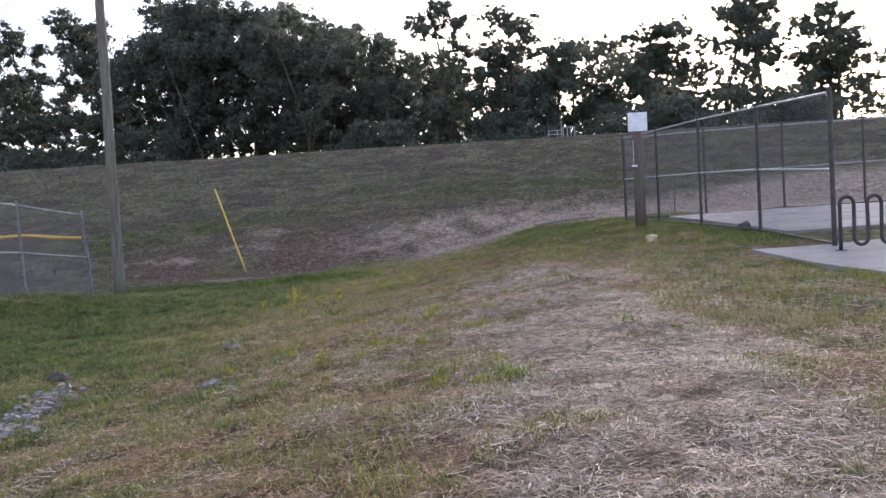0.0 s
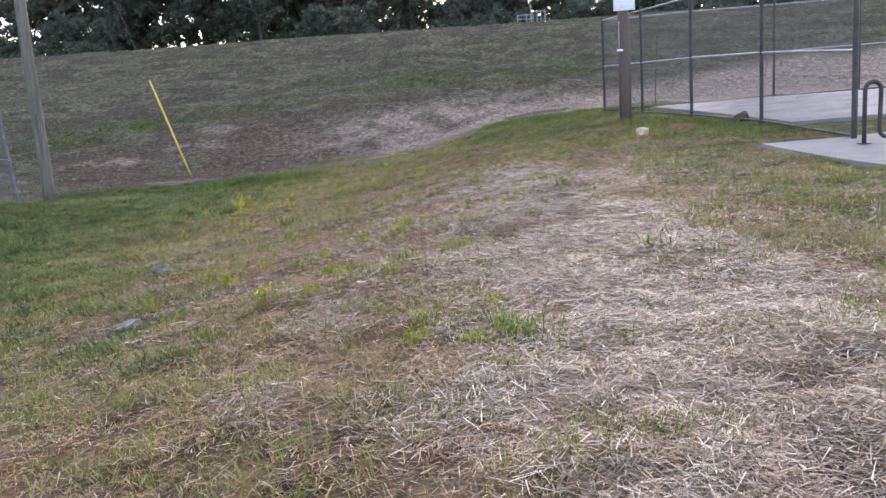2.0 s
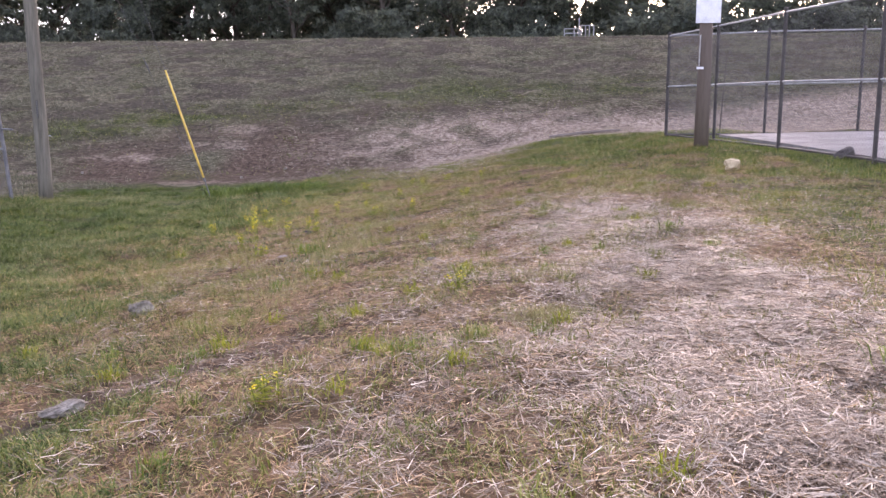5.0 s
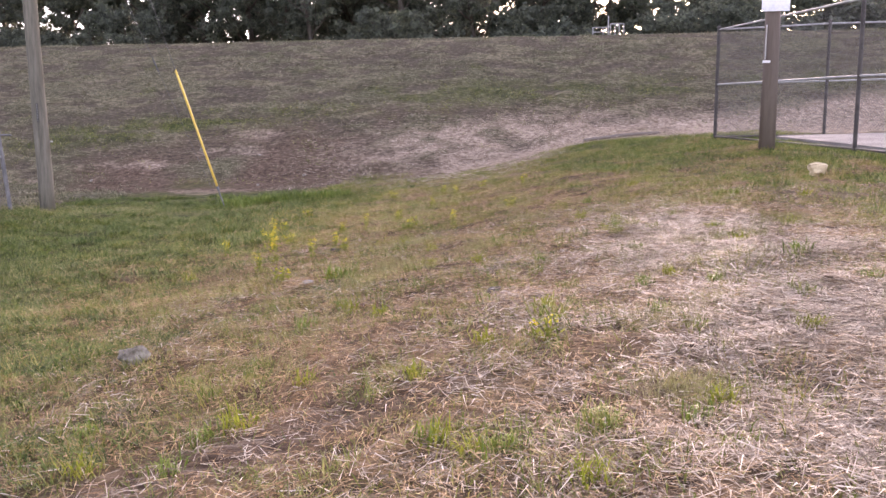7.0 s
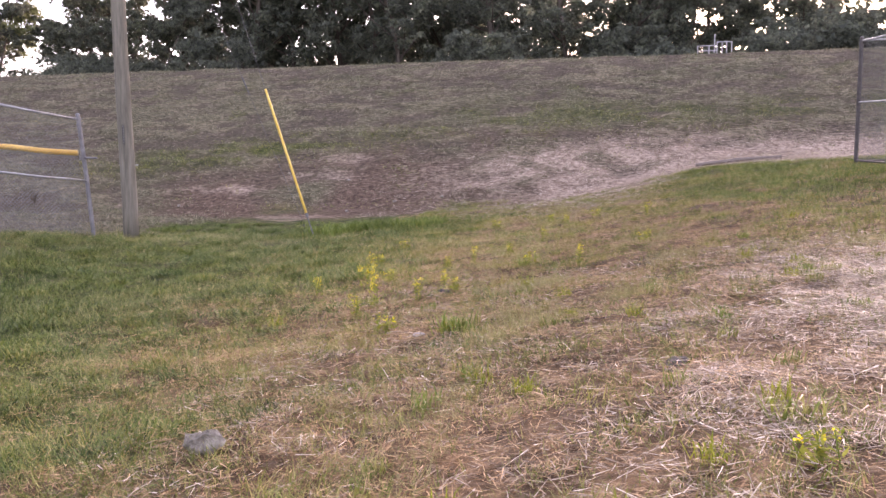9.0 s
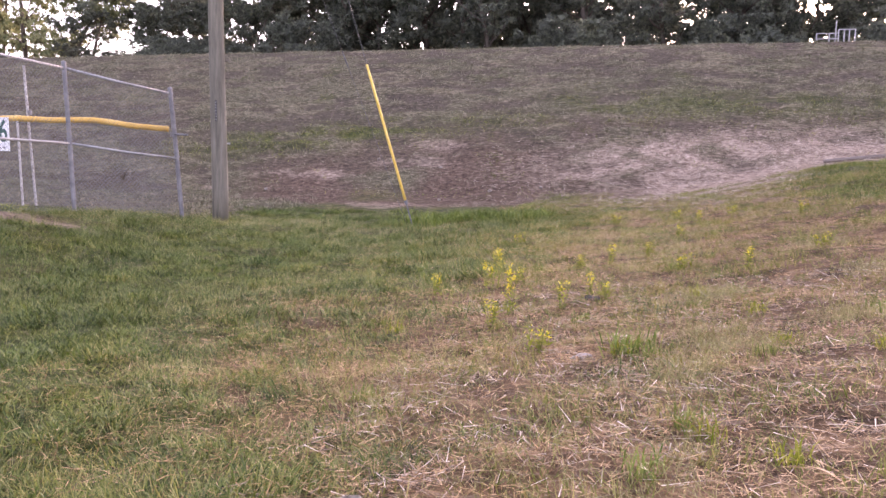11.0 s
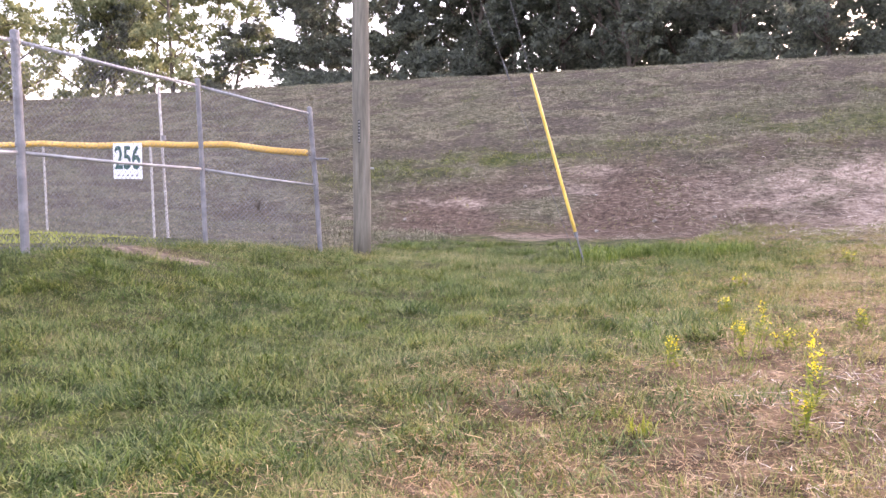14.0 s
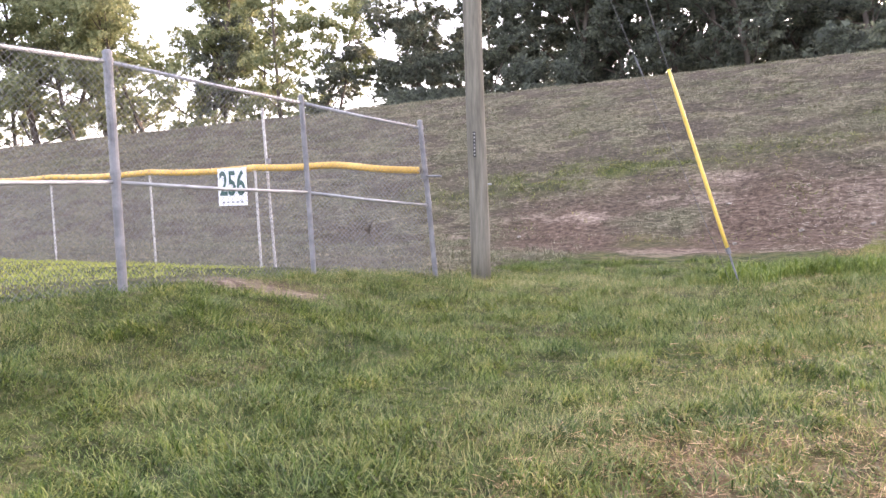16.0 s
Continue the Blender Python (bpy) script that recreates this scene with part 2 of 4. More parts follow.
def tight(nt, fac, low, high):
    n = nt.nodes.new("ShaderNodeMapRange")
    n.inputs[1].default_value, n.inputs[2].default_value = low, high
    nt.links.new(fac, n.inputs[0])
    return n.outputs[0]


def bump(nt, bsdf, fac, strength, distance):
    b = nt.nodes.new("ShaderNodeBump")
    b.inputs["Strength"].default_value, b.inputs["Distance"].default_value = strength, distance
    nt.links.new(fac, b.inputs["Height"])
    nt.links.new(b.outputs[0], bsdf.inputs["Normal"])


def surface(name, colours, scale=6.0, fine=60.0, rough=0.8, metal=0.0, relief=0.3, depth=0.004, stretch=None, gloss=0.3):
    """A worn material: broad stains over fine grain."""
    m, nt, b = node_mat(name)
    co = nt.nodes.new("ShaderNodeTexCoord").outputs["Object"]
    broad, grain = noise_node(nt, co, scale, 5, 0.6, stretch), noise_node(nt, co, fine, 6, 0.65, stretch)
    base = ramp(nt, tight(nt, broad, 0.3, 0.7), colours)
    dark = ramp(nt, grain, [(0.55, 0.55, 0.55), (1, 1, 1), (1.25, 1.25, 1.25)])
    nt.links.new(mix(nt, 0.8, base, dark, "MULTIPLY"), b.inputs["Base Color"])
    b.inputs["Roughness"].default_value, b.inputs["Metallic"].default_value = rough, metal
    b.inputs["Specular IOR Level"].default_value = gloss
    bump(nt, b, grain, relief, depth)
    return m


def blade_mat(name, colours, patches, rough=0.6, sheer=0.25, scale=0.8, gloss=0.25):
    """Blades, straws or leaves: each its own tint, in drifts across the ground."""
    m, nt, b = node_mat(name)
    geo = nt.nodes.new("ShaderNodeNewGeometry")
    base = ramp(nt, geo.outputs["Random Per Island"], colours)
    co = nt.nodes.new("ShaderNodeTexCoord").outputs["Object"]
    drift = ramp(nt, tight(nt, noise_node(nt, co, scale, 4, 0.6), 0.3, 0.7), patches)
    col = mix(nt, 0.75, base, drift, "MULTIPLY")
    nt.links.new(col, b.inputs["Base Color"])
    b.inputs["Roughness"].default_value = rough
    b.inputs["Specular IOR Level"].default_value = gloss
    if sheer:
        t = nt.nodes.new("ShaderNodeBsdfTranslucent")
        nt.links.new(col, t.inputs[0])
        s = nt.nodes.new("ShaderNodeMixShader")
        s.inputs[0].default_value = sheer
        nt.links.new(b.outputs[0], s.inputs[1])
        nt.links.new(t.outputs[0], s.inputs[2])
        nt.links.new(s.outputs[0], nt.nodes["Material Output"].inputs[0])
    return m


def ground_mat():
    m, nt, b = node_mat("turf_and_soil")
    co = nt.nodes.new("ShaderNodeTexCoord").outputs["Object"]
    at = nt.nodes.new("ShaderNodeAttribute")
    at.attribute_name = "cover"
    sep = nt.nodes.new("ShaderNodeSeparateColor")
    nt.links.new(at.outputs["Color"], sep.inputs[0])
    broad, mid = noise_node(nt, co, 0.55, 5), noise_node(nt, co, 3.2, 6, 0.7)
    fine, streak = noise_node(nt, co, 28.0, 6, 0.7), noise_node(nt, co, 11.0, 6, 0.7, (0.45, 1.2, 1.0))
    lump = tight(nt, mid, 0.34, 0.68)
    speck = tight(nt, noise_node(nt, co, 9.0, 7, 0.72, (0.8, 1.0, 1.0)), 0.36, 0.66)
    thatch = ramp(nt, lump, [(0.034, 0.023, 0.014), (0.115, 0.074, 0.042), (0.25, 0.165, 0.095)])
    # streaks of thin turf; the ripples' shade is painted into their dark end
    worn = tight(nt, streak, 0.34, 0.68)
    turf = ramp(nt, worn, [(0.058, 0.050, 0.033), (0.135, 0.120, 0.080), (0.27, 0.24, 0.168)])
    olive = ramp(nt, worn, [(0.042, 0.042, 0.026), (0.108, 0.103, 0.064), (0.215, 0.198, 0.135)])
    turf = mix(nt, tight(nt, broad, 0.42, 0.60), turf, olive)
    drift = noise_node(nt, co, 0.9, 5, 0.65, (0.5, 1.0, 1.0))
    turf = mix(nt, 0.9, turf, ramp(nt, tight(nt, drift, 0.3, 0.7), [(0.62, 0.62, 0.62), (0.98, 0.97, 0.94), (1.3, 1.26, 1.2)]), 'MULTIPLY')
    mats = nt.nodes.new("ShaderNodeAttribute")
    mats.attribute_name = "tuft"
    # soil between the mats, darkened for the shade that falls there
    shaded_earth = ramp(nt, speck, [(0.034, 0.027, 0.020), (0.070, 0.056, 0.042), (0.12, 0.098, 0.074)])
    turf = mix(nt, tight(nt, mats.outputs["Fac"], -0.12, 0.8), shaded_earth, turf)
    lev = nt.nodes.new("ShaderNodeAttribute")
    lev.attribute_name = "levee"
    col = mix(nt, lev.outputs["Fac"], thatch, turf)
    red = ramp(nt, speck, [(0.046, 0.031, 0.023), (0.098, 0.068, 0.048), (0.19, 0.135, 0.098)])
    straw = ramp(nt, lump, [(0.050, 0.045, 0.036), (0.14, 0.112, 0.088), (0.27, 0.22, 0.175)])
    grn = ramp(nt, lump, [(0.018, 0.028, 0.010), (0.056, 0.070, 0.022), (0.125, 0.125, 0.048)])
    sand = ramp(nt, speck, [(0.16, 0.115, 0.085), (0.34, 0.265, 0.205), (0.54, 0.44, 0.35)])
    col = mix(nt, sep.outputs[1], col, straw)
    col = mix(nt, sep.outputs[2], col, grn)
    col = mix(nt, sep.outputs[0], col, red)
    alpha = nt.nodes.new("ShaderNodeAttribute")
    alpha.attribute_name = "sand"
    total = nt.nodes.new("ShaderNodeMath")
    total.operation = "ADD"
    nt.links.new(alpha.outputs["Fac"], total.inputs[0])
    nt.links.new(streak, total.inputs[1])
    col = mix(nt, tight(nt, total.outputs[0], 0.52, 1.0), col, sand)
    col = mix(nt, 0.85, col, ramp(nt, fine, [(0.25, 0.25, 0.25), (1, 1, 1), (1.7, 1.7, 1.7)]), "MULTIPLY")
    nt.links.new(col, b.inputs["Base Color"])
    b.inputs["Roughness"].default_value = 0.95
    b.inputs["Specular IOR Level"].default_value = 0.1
    relief = nt.nodes.new("ShaderNodeMath")
    relief.operation = "MULTIPLY_ADD"
    relief.inputs[1].default_value = 2.2
    nt.links.new(streak, relief.inputs[0])
    nt.links.new(fine, relief.inputs[2])
    bump(nt, b, relief.outputs[0], 0.8, 0.045)
    return m


M_GROUND = ground_mat()
M_STRAW = blade_mat("bleached_straw", [(0.085, 0.06, 0.042), (0.22, 0.172, 0.128), (0.40, 0.335, 0.262), (0.70, 0.63, 0.53)],
                    [(0.6, 0.5, 0.42), (1, 0.97, 0.96), (1.2, 1.16, 1.16)], 0.6, 0.15, 1.1, 0.2)
M_DEAD = blade_mat("brown_thatch", [(0.10, 0.057, 0.026), (0.30, 0.185, 0.09), (0.60, 0.43, 0.25)],
                   [(0.65, 0.6, 0.5), (1, 1, 1), (1.2, 1.1, 1.0)], 0.7, 0.2, 1.4)
M_GREEN = blade_mat("green_grass_blades", [(0.024, 0.050, 0.008), (0.058, 0.102, 0.017), (0.125, 0.172, 0.032), (0.28, 0.29, 0.11)],
                    [(0.38, 0.52, 0.46), (0.85, 0.9, 0.9), (1.4, 1.2, 1.0)], 0.55, 0.3, 1.5, 0.25)
M_OLIVE = blade_mat("olive_grass_blades", [(0.085, 0.118, 0.02), (0.17, 0.20, 0.04), (0.36, 0.335, 0.125)],
                    [(0.55, 0.68, 0.5), (1, 1, 1), (1.35, 1.1, 0.9)], 0.55, 0.3, 1.2)
M_DRY = blade_mat("dry_tuft_blades", [(0.17, 0.15, 0.065), (0.28, 0.26, 0.115), (0.38, 0.36, 0.17)],
                  [(0.7, 0.7, 0.6), (1, 1, 1), (1.15, 1.1, 1.0)], 0.7, 0.25, 1.4)
M_PALE = blade_mat("bleached_stalks", [(0.15, 0.16, 0.055), (0.27, 0.27, 0.11), (0.43, 0.41, 0.20)],
                   [(0.7, 0.75, 0.6), (1, 1, 1), (1.15, 1.08, 1.0)], 0.6, 0.35, 0.9, 0.15)
# yellow-green field grass, lightened because sun falls on that strip
M_FIELD_SUNLIT = blade_mat("field_grass_blades", [(0.17, 0.22, 0.04), (0.29, 0.33, 0.07), (0.42, 0.42, 0.13)],
                    [(0.8, 0.85, 0.7), (1, 1, 1), (1.15, 1.05, 0.9)], 0.5, 0.35, 0.4)
M_LEVEE = blade_mat("levee_grass_blades", [(0.052, 0.052, 0.028), (0.150, 0.142, 0.088), (0.36, 0.33, 0.235)],
                    [(0.7, 0.85, 0.6), (1, 1, 1), (1.1, 1.0, 1.0)], 0.75, 0.2, 0.25)
# leaf tones lifted and greyed, with the glare's haze put into the colour
M_LEAF = blade_mat("tree_leaves", [(0.088, 0.101, 0.082), (0.128, 0.144, 0.112), (0.185, 0.203, 0.15)],
                   [(0.62, 0.66, 0.66), (1, 1, 1), (1.25, 1.25, 1.1)], 0.75, 0.5, 0.45, 0.1)
M_LEAF_PALE = blade_mat("pale_tree_leaves", [(0.14, 0.158, 0.085), (0.20, 0.22, 0.115), (0.28, 0.29, 0.155)],
                        [(0.65, 0.7, 0.65), (1, 1, 1), (1.25, 1.25, 1.1)], 0.75, 0.35, 0.45, 0.1)
M_WEED = blade_mat("weed_leaves", [(0.075, 0.12, 0.02), (0.14, 0.20, 0.035), (0.24, 0.28, 0.06)],
                   [(0.8, 0.85, 0.7), (1, 1, 1), (1.15, 1.1, 1)], 0.5, 0.35, 2.0)
M_GOLDLEAF = blade_mat("goldenrod_leaves", [(0.13, 0.165, 0.02), (0.23, 0.26, 0.035), (0.36, 0.36, 0.06)],
                        [(0.8, 0.85, 0.7), (1, 1, 1), (1.1, 1.1, 1)], 0.8, 0.4, 2.0, 0.08)
M_BLOOM = blade_mat("yellow_blossom", [(0.62, 0.48, 0.02), (0.76, 0.62, 0.03), (0.82, 0.72, 0.09)],
                    [(0.9, 0.9, 0.8), (1, 1, 1), (1.1, 1.1, 1)], 0.6, 0.3, 4.0)
M_BARK = surface("tree_bark", [(0.045, 0.035, 0.028), (0.09, 0.075, 0.06), (0.15, 0.13, 0.11)], 1.5, 12, 0.95, 0, 0.8, 0.03, (1, 1, 0.3))
M_POLE = surface("weathered_pole_wood", [(0.095, 0.088, 0.07), (0.16, 0.148, 0.12), (0.225, 0.21, 0.172)], 13, 70, 0.9, 0, 0.5, 0.006, (1, 1, 0.09), 0.15)
M_POLE_DARK = surface("creosoted_pole_wood", [(0.075, 0.055, 0.045), (0.115, 0.09, 0.072), (0.16, 0.13, 0.108)], 2.5, 45, 0.85, 0, 0.5, 0.008, (1, 1, 0.08))
M_GALV = surface("galvanised_pipe", [(0.115, 0.115, 0.122), (0.172, 0.172, 0.18), (0.24, 0.24, 0.248)], 5, 90, 0.5, 0.35, 0.15, 0.001)
# lighter copy for the rails: the light catching them is in the colour
M_GALV_LIT = surface("bright_galvanised_rail", [(0.24, 0.24, 0.24), (0.33, 0.33, 0.33), (0.42, 0.42, 0.42)], 5, 90, 0.6, 0.2, 0.15, 0.001)
M_WIRE = surface("chain_link_wire", [(0.10, 0.10, 0.102), (0.15, 0.15, 0.152), (0.20, 0.20, 0.203)], 8, 60, 0.5, 0.4, 0.1, 0.001)
# galvanised court posts coloured dark for their backlit shade; the rack shares it
M_DARKPIPE = surface("dark_coated_pipe", [(0.035, 0.03, 0.03), (0.06, 0.052, 0.05), (0.09, 0.08, 0.075)], 5, 90, 0.55, 0, 0.15, 0.001)
# the court's galvanised wire, its backlit shade put into the grey
M_DARKWIRE = surface("dull_chain_link_wire", [(0.07, 0.065, 0.065), (0.12, 0.115, 0.11), (0.17, 0.16, 0.155)], 8, 60, 0.55, 0.3, 0.1, 0.001)
M_YELLOW = surface("yellow_plastic", [(0.50, 0.29, 0.055), (0.60, 0.36, 0.08), (0.68, 0.44, 0.12)], 4, 40, 0.5, 0, 0.1, 0.002)
M_GUARD = surface("yellow_guy_guard_plastic", [(0.54, 0.35, 0.05), (0.64, 0.44, 0.09), (0.70, 0.50, 0.13)], 3, 40, 0.45, 0, 0.1, 0.002)
M_WHITE = surface("white_sign_paint", [(0.58, 0.58, 0.60), (0.74, 0.74, 0.76), (0.80, 0.80, 0.82)], 6, 50, 0.5, 0, 0.1, 0.001)
M_WHITEPIPE = surface("worn_white_paint", [(0.28, 0.265, 0.245), (0.42, 0.405, 0.385), (0.54, 0.525, 0.51)], 9, 70, 0.7, 0, 0.2, 0.001)
M_INK = surface("dark_green_lettering", [(0.012, 0.050, 0.042), (0.020, 0.075, 0.064), (0.032, 0.095, 0.08)], 10, 60, 0.6)
M_BLACK = surface("black_plate", [(0.02, 0.02, 0.02), (0.035, 0.035, 0.035), (0.05, 0.05, 0.05)], 10, 60, 0.6)
M_STEEL = surface("grey_wire_strand", [(0.28, 0.28, 0.29), (0.38, 0.38, 0.39), (0.46, 0.46, 0.47)], 10, 60, 0.5, 0.5)
M_STRAND = surface("dull_guy_strand", [(0.07, 0.07, 0.072), (0.11, 0.11, 0.112), (0.16, 0.16, 0.162)], 10, 60, 0.6, 0.3)
M_ROCK = surface("grey_stone", [(0.09, 0.078, 0.064), (0.24, 0.212, 0.175), (0.42, 0.38, 0.32)], 14, 48, 0.9, 0, 1.0, 0.02)
M_GRAVEL = surface("pale_gravel", [(0.13, 0.12, 0.115), (0.21, 0.195, 0.19), (0.30, 0.285, 0.275)], 9, 55, 0.9, 0, 0.6, 0.008)
M_SCRAP = surface("bleached_root", [(0.28, 0.26, 0.24), (0.40, 0.38, 0.36), (0.50, 0.48, 0.46)], 9, 55, 0.9, 0, 0.6, 0.008)
M_PALEROCK = surface("pale_stone", [(0.34, 0.27, 0.165), (0.45, 0.365, 0.235), (0.55, 0.46, 0.31)], 6, 40, 0.9, 0, 0.7, 0.012)
M_DARKROCK = surface("dark_stone", [(0.04, 0.035, 0.032), (0.075, 0.065, 0.06), (0.11, 0.10, 0.09)], 9, 50, 0.9, 0, 0.8, 0.012)
M_CONC = surface("concrete", [(0.17, 0.155, 0.148), (0.235, 0.22, 0.21), (0.29, 0.275, 0.262)], 1.2, 40, 0.9, 0, 0.4, 0.004)
M_TIMBER = surface("weathered_timber", [(0.07, 0.055, 0.045), (0.13, 0.105, 0.09), (0.19, 0.16, 0.14)], 3, 50, 0.9, 0, 0.6, 0.008, (0.1, 1, 1))


# ---------------------------------------------------------------- ground sheet
def spaced(*runs):
    out = []
    for a, b, s in runs:
        out += list(np.arange(a, b - 1e-6, s))
    return np.array(out)


def build_ground():
    xs = spaced((-2400, -400, 500), (-400, -100, 60), (-100, -40, 2.5), (-40, -17, 0.4), (-17, 11, 0.15), (11, 40, 0.6), (40, 100, 4), (100, 400, 60), (400, 2500, 500))
    ys = spaced((-2400, -400, 500), (-400, -40, 60), (-40, 0, 4), (0, 24, 0.15), (24, 30, 0.22), (30, 43.2, 0.13), (43.2, 45, 0.3), (45, 72, 1.0), (72, 120, 8), (120, 480, 60), (480, 2600, 500))
    gx, gy = np.meshgrid(xs, ys)
    x, y = gx.ravel(), gy.ravel()
    z = ground(x, y)
    nx, ny = len(xs), len(ys)
    i, j = np.meshgrid(np.arange(nx - 1), np.arange(ny - 1))
    a = (j * nx + i).ravel()
    me = arrays_mesh("ground", np.stack([x, y, z], 1), quads=np.stack([a, a + 1, a + nx + 1, a + nx], 1), smooth=True)
    soil, straw, green, sand = cover(x, y)
    col = me.color_attributes.new("cover", "FLOAT_COLOR", "POINT")
    col.data.foreach_set("color", np.stack([soil, straw, green, np.ones_like(soil)], 1).astype(np.float32).ravel())
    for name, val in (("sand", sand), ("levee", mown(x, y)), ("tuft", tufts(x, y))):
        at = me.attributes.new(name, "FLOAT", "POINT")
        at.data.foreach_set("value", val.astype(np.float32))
    me.materials.append(M_GROUND)
    ob = new("ground", me)
    tagged(ob, "patchy grass ground with bare soil rising to a mown levee", "ground", kind="structure")


build_ground()


# ---------------------------------------------------------------- grasses and straw
def blades(name, x, y, length, width, lean, material, label, category, sink=0.01, bent=False):
    """Tapered blades; the bent ones have a knee."""
    n = len(x)
    z = ground(x, y) - sink
    # neighbouring blades sweep the same way
    a = vnoise(x, y, 0.45, 77) * 14 + RNG.normal(0, 1.4, n)
    b = a + RNG.normal(0, 0.5, n)
    base = np.stack([x, y, z], 1)
    side = np.stack([-np.sin(b), np.cos(b), np.zeros(n)], 1) * (width / 2)[:, None]
    out = np.stack([np.cos(a), np.sin(a), np.zeros(n)], 1)
    up = np.array([0, 0, 1.0])
    k = np.arange(n)[:, None]
    if bent:
        s1, c1 = np.sin(lean * 0.7)[:, None], np.cos(lean * 0.7)[:, None]
        s2, c2 = np.sin(lean * 1.35)[:, None], np.cos(lean * 1.35)[:, None]
        mid = base + (out * s1 + up * c1) * (length * 0.55)[:, None]
        tip = mid + (out * s2 + up * c2) * (length * 0.45)[:, None]
        tip[:, 2] = np.maximum(tip[:, 2], z + 0.015)
        v = np.stack([base - side, base + side, mid + side * 0.75, mid - side * 0.75, tip], 1).reshape(-1, 3)
        me = arrays_mesh(name, v, quads=k * 5 + np.array([0, 1, 2, 3]), tris=k * 5 + np.array([3, 2, 4]))
    else:
        tip = base + (out * np.sin(lean * 0.9)[:, None] + up * np.cos(lean * 0.9)[:, None]) * length[:, None]
        tip[:, 2] = np.maximum(tip[:, 2], z + 0.015)
        v = np.stack([base - side, base + side, tip], 1).reshape(-1, 3)
        me = arrays_mesh(name, v, tris=k * 3 + np.array([0, 1, 2]))
    me.materials.append(material)
    ob = new(name, me)
    tagged(ob, label, category, kind="stuff")


def straws(name, x, y, length, width, material, label, category, lift=0.05):
    n = len(x)
    z = ground(x, y) + 0.004 + RNG.random(n) ** 2 * lift
    a = vnoise(x, y, 0.22, 78) * 9 + RNG.normal(0, 1.3, n)
    tilt = RNG.normal(0, 0.16, n)
    d = np.stack([np.cos(a) * np.cos(tilt), np.sin(a) * np.cos(tilt), np.sin(tilt)], 1)
    s = np.stack([-np.sin(a), np.cos(a), RNG.normal(0, 0.35, n)], 1) * (width / 2)[:, None]
    c = np.stack([x, y, z], 1)
    p0, p1 = c - d * (length / 2)[:, None], c + d * (length / 2)[:, None]
    for p in (p0, p1):
        p[:, 2] = np.maximum(p[:, 2], ground(p[:, 0], p[:, 1]) + 0.003)
    v = np.stack([p0 - s, p0 + s, p1], 1).reshape(-1, 3)
    me = arrays_mesh(name, v, tris=np.arange(n)[:, None] * 3 + np.array([0, 1, 2]))
    me.materials.append(material)
    ob = new(name, me)
    tagged(ob, label, category, kind="stuff")


def scatter(n, x0, x1, y0, y1, share, clump=0.0, size=0.35, seed=1):
    """Random places where share(x, y) lets them fall, gathered into tufts."""
    x, y = RNG.uniform(x0, x1, n), RNG.uniform(y0, y1, n)
    p = share(x, y)
    if clump:
        t = vnoise(x, y, size, seed) * 0.6 + vnoise(x, y, size * 0.45, seed + 3) * 0.4
        p = p * (1 - clump + clump * step(0.38, 0.66, t) * 1.9)
    keep = RNG.random(n) < p
    return x[keep], y[keep]


def paved(x, y):
    """Where concrete lies."""
    slab = (x > 4.45 + 0.16 * (16 - y)) & (y < 16.1 + 0.2 * (x - 4.4)) & (y > 3) & (x < 9)
    pad = (x > 5.2 - 0.19 * (y - 21)) & (y > 17.6) & (y < 26.6) & (x > 4.9)
    return slab | pad


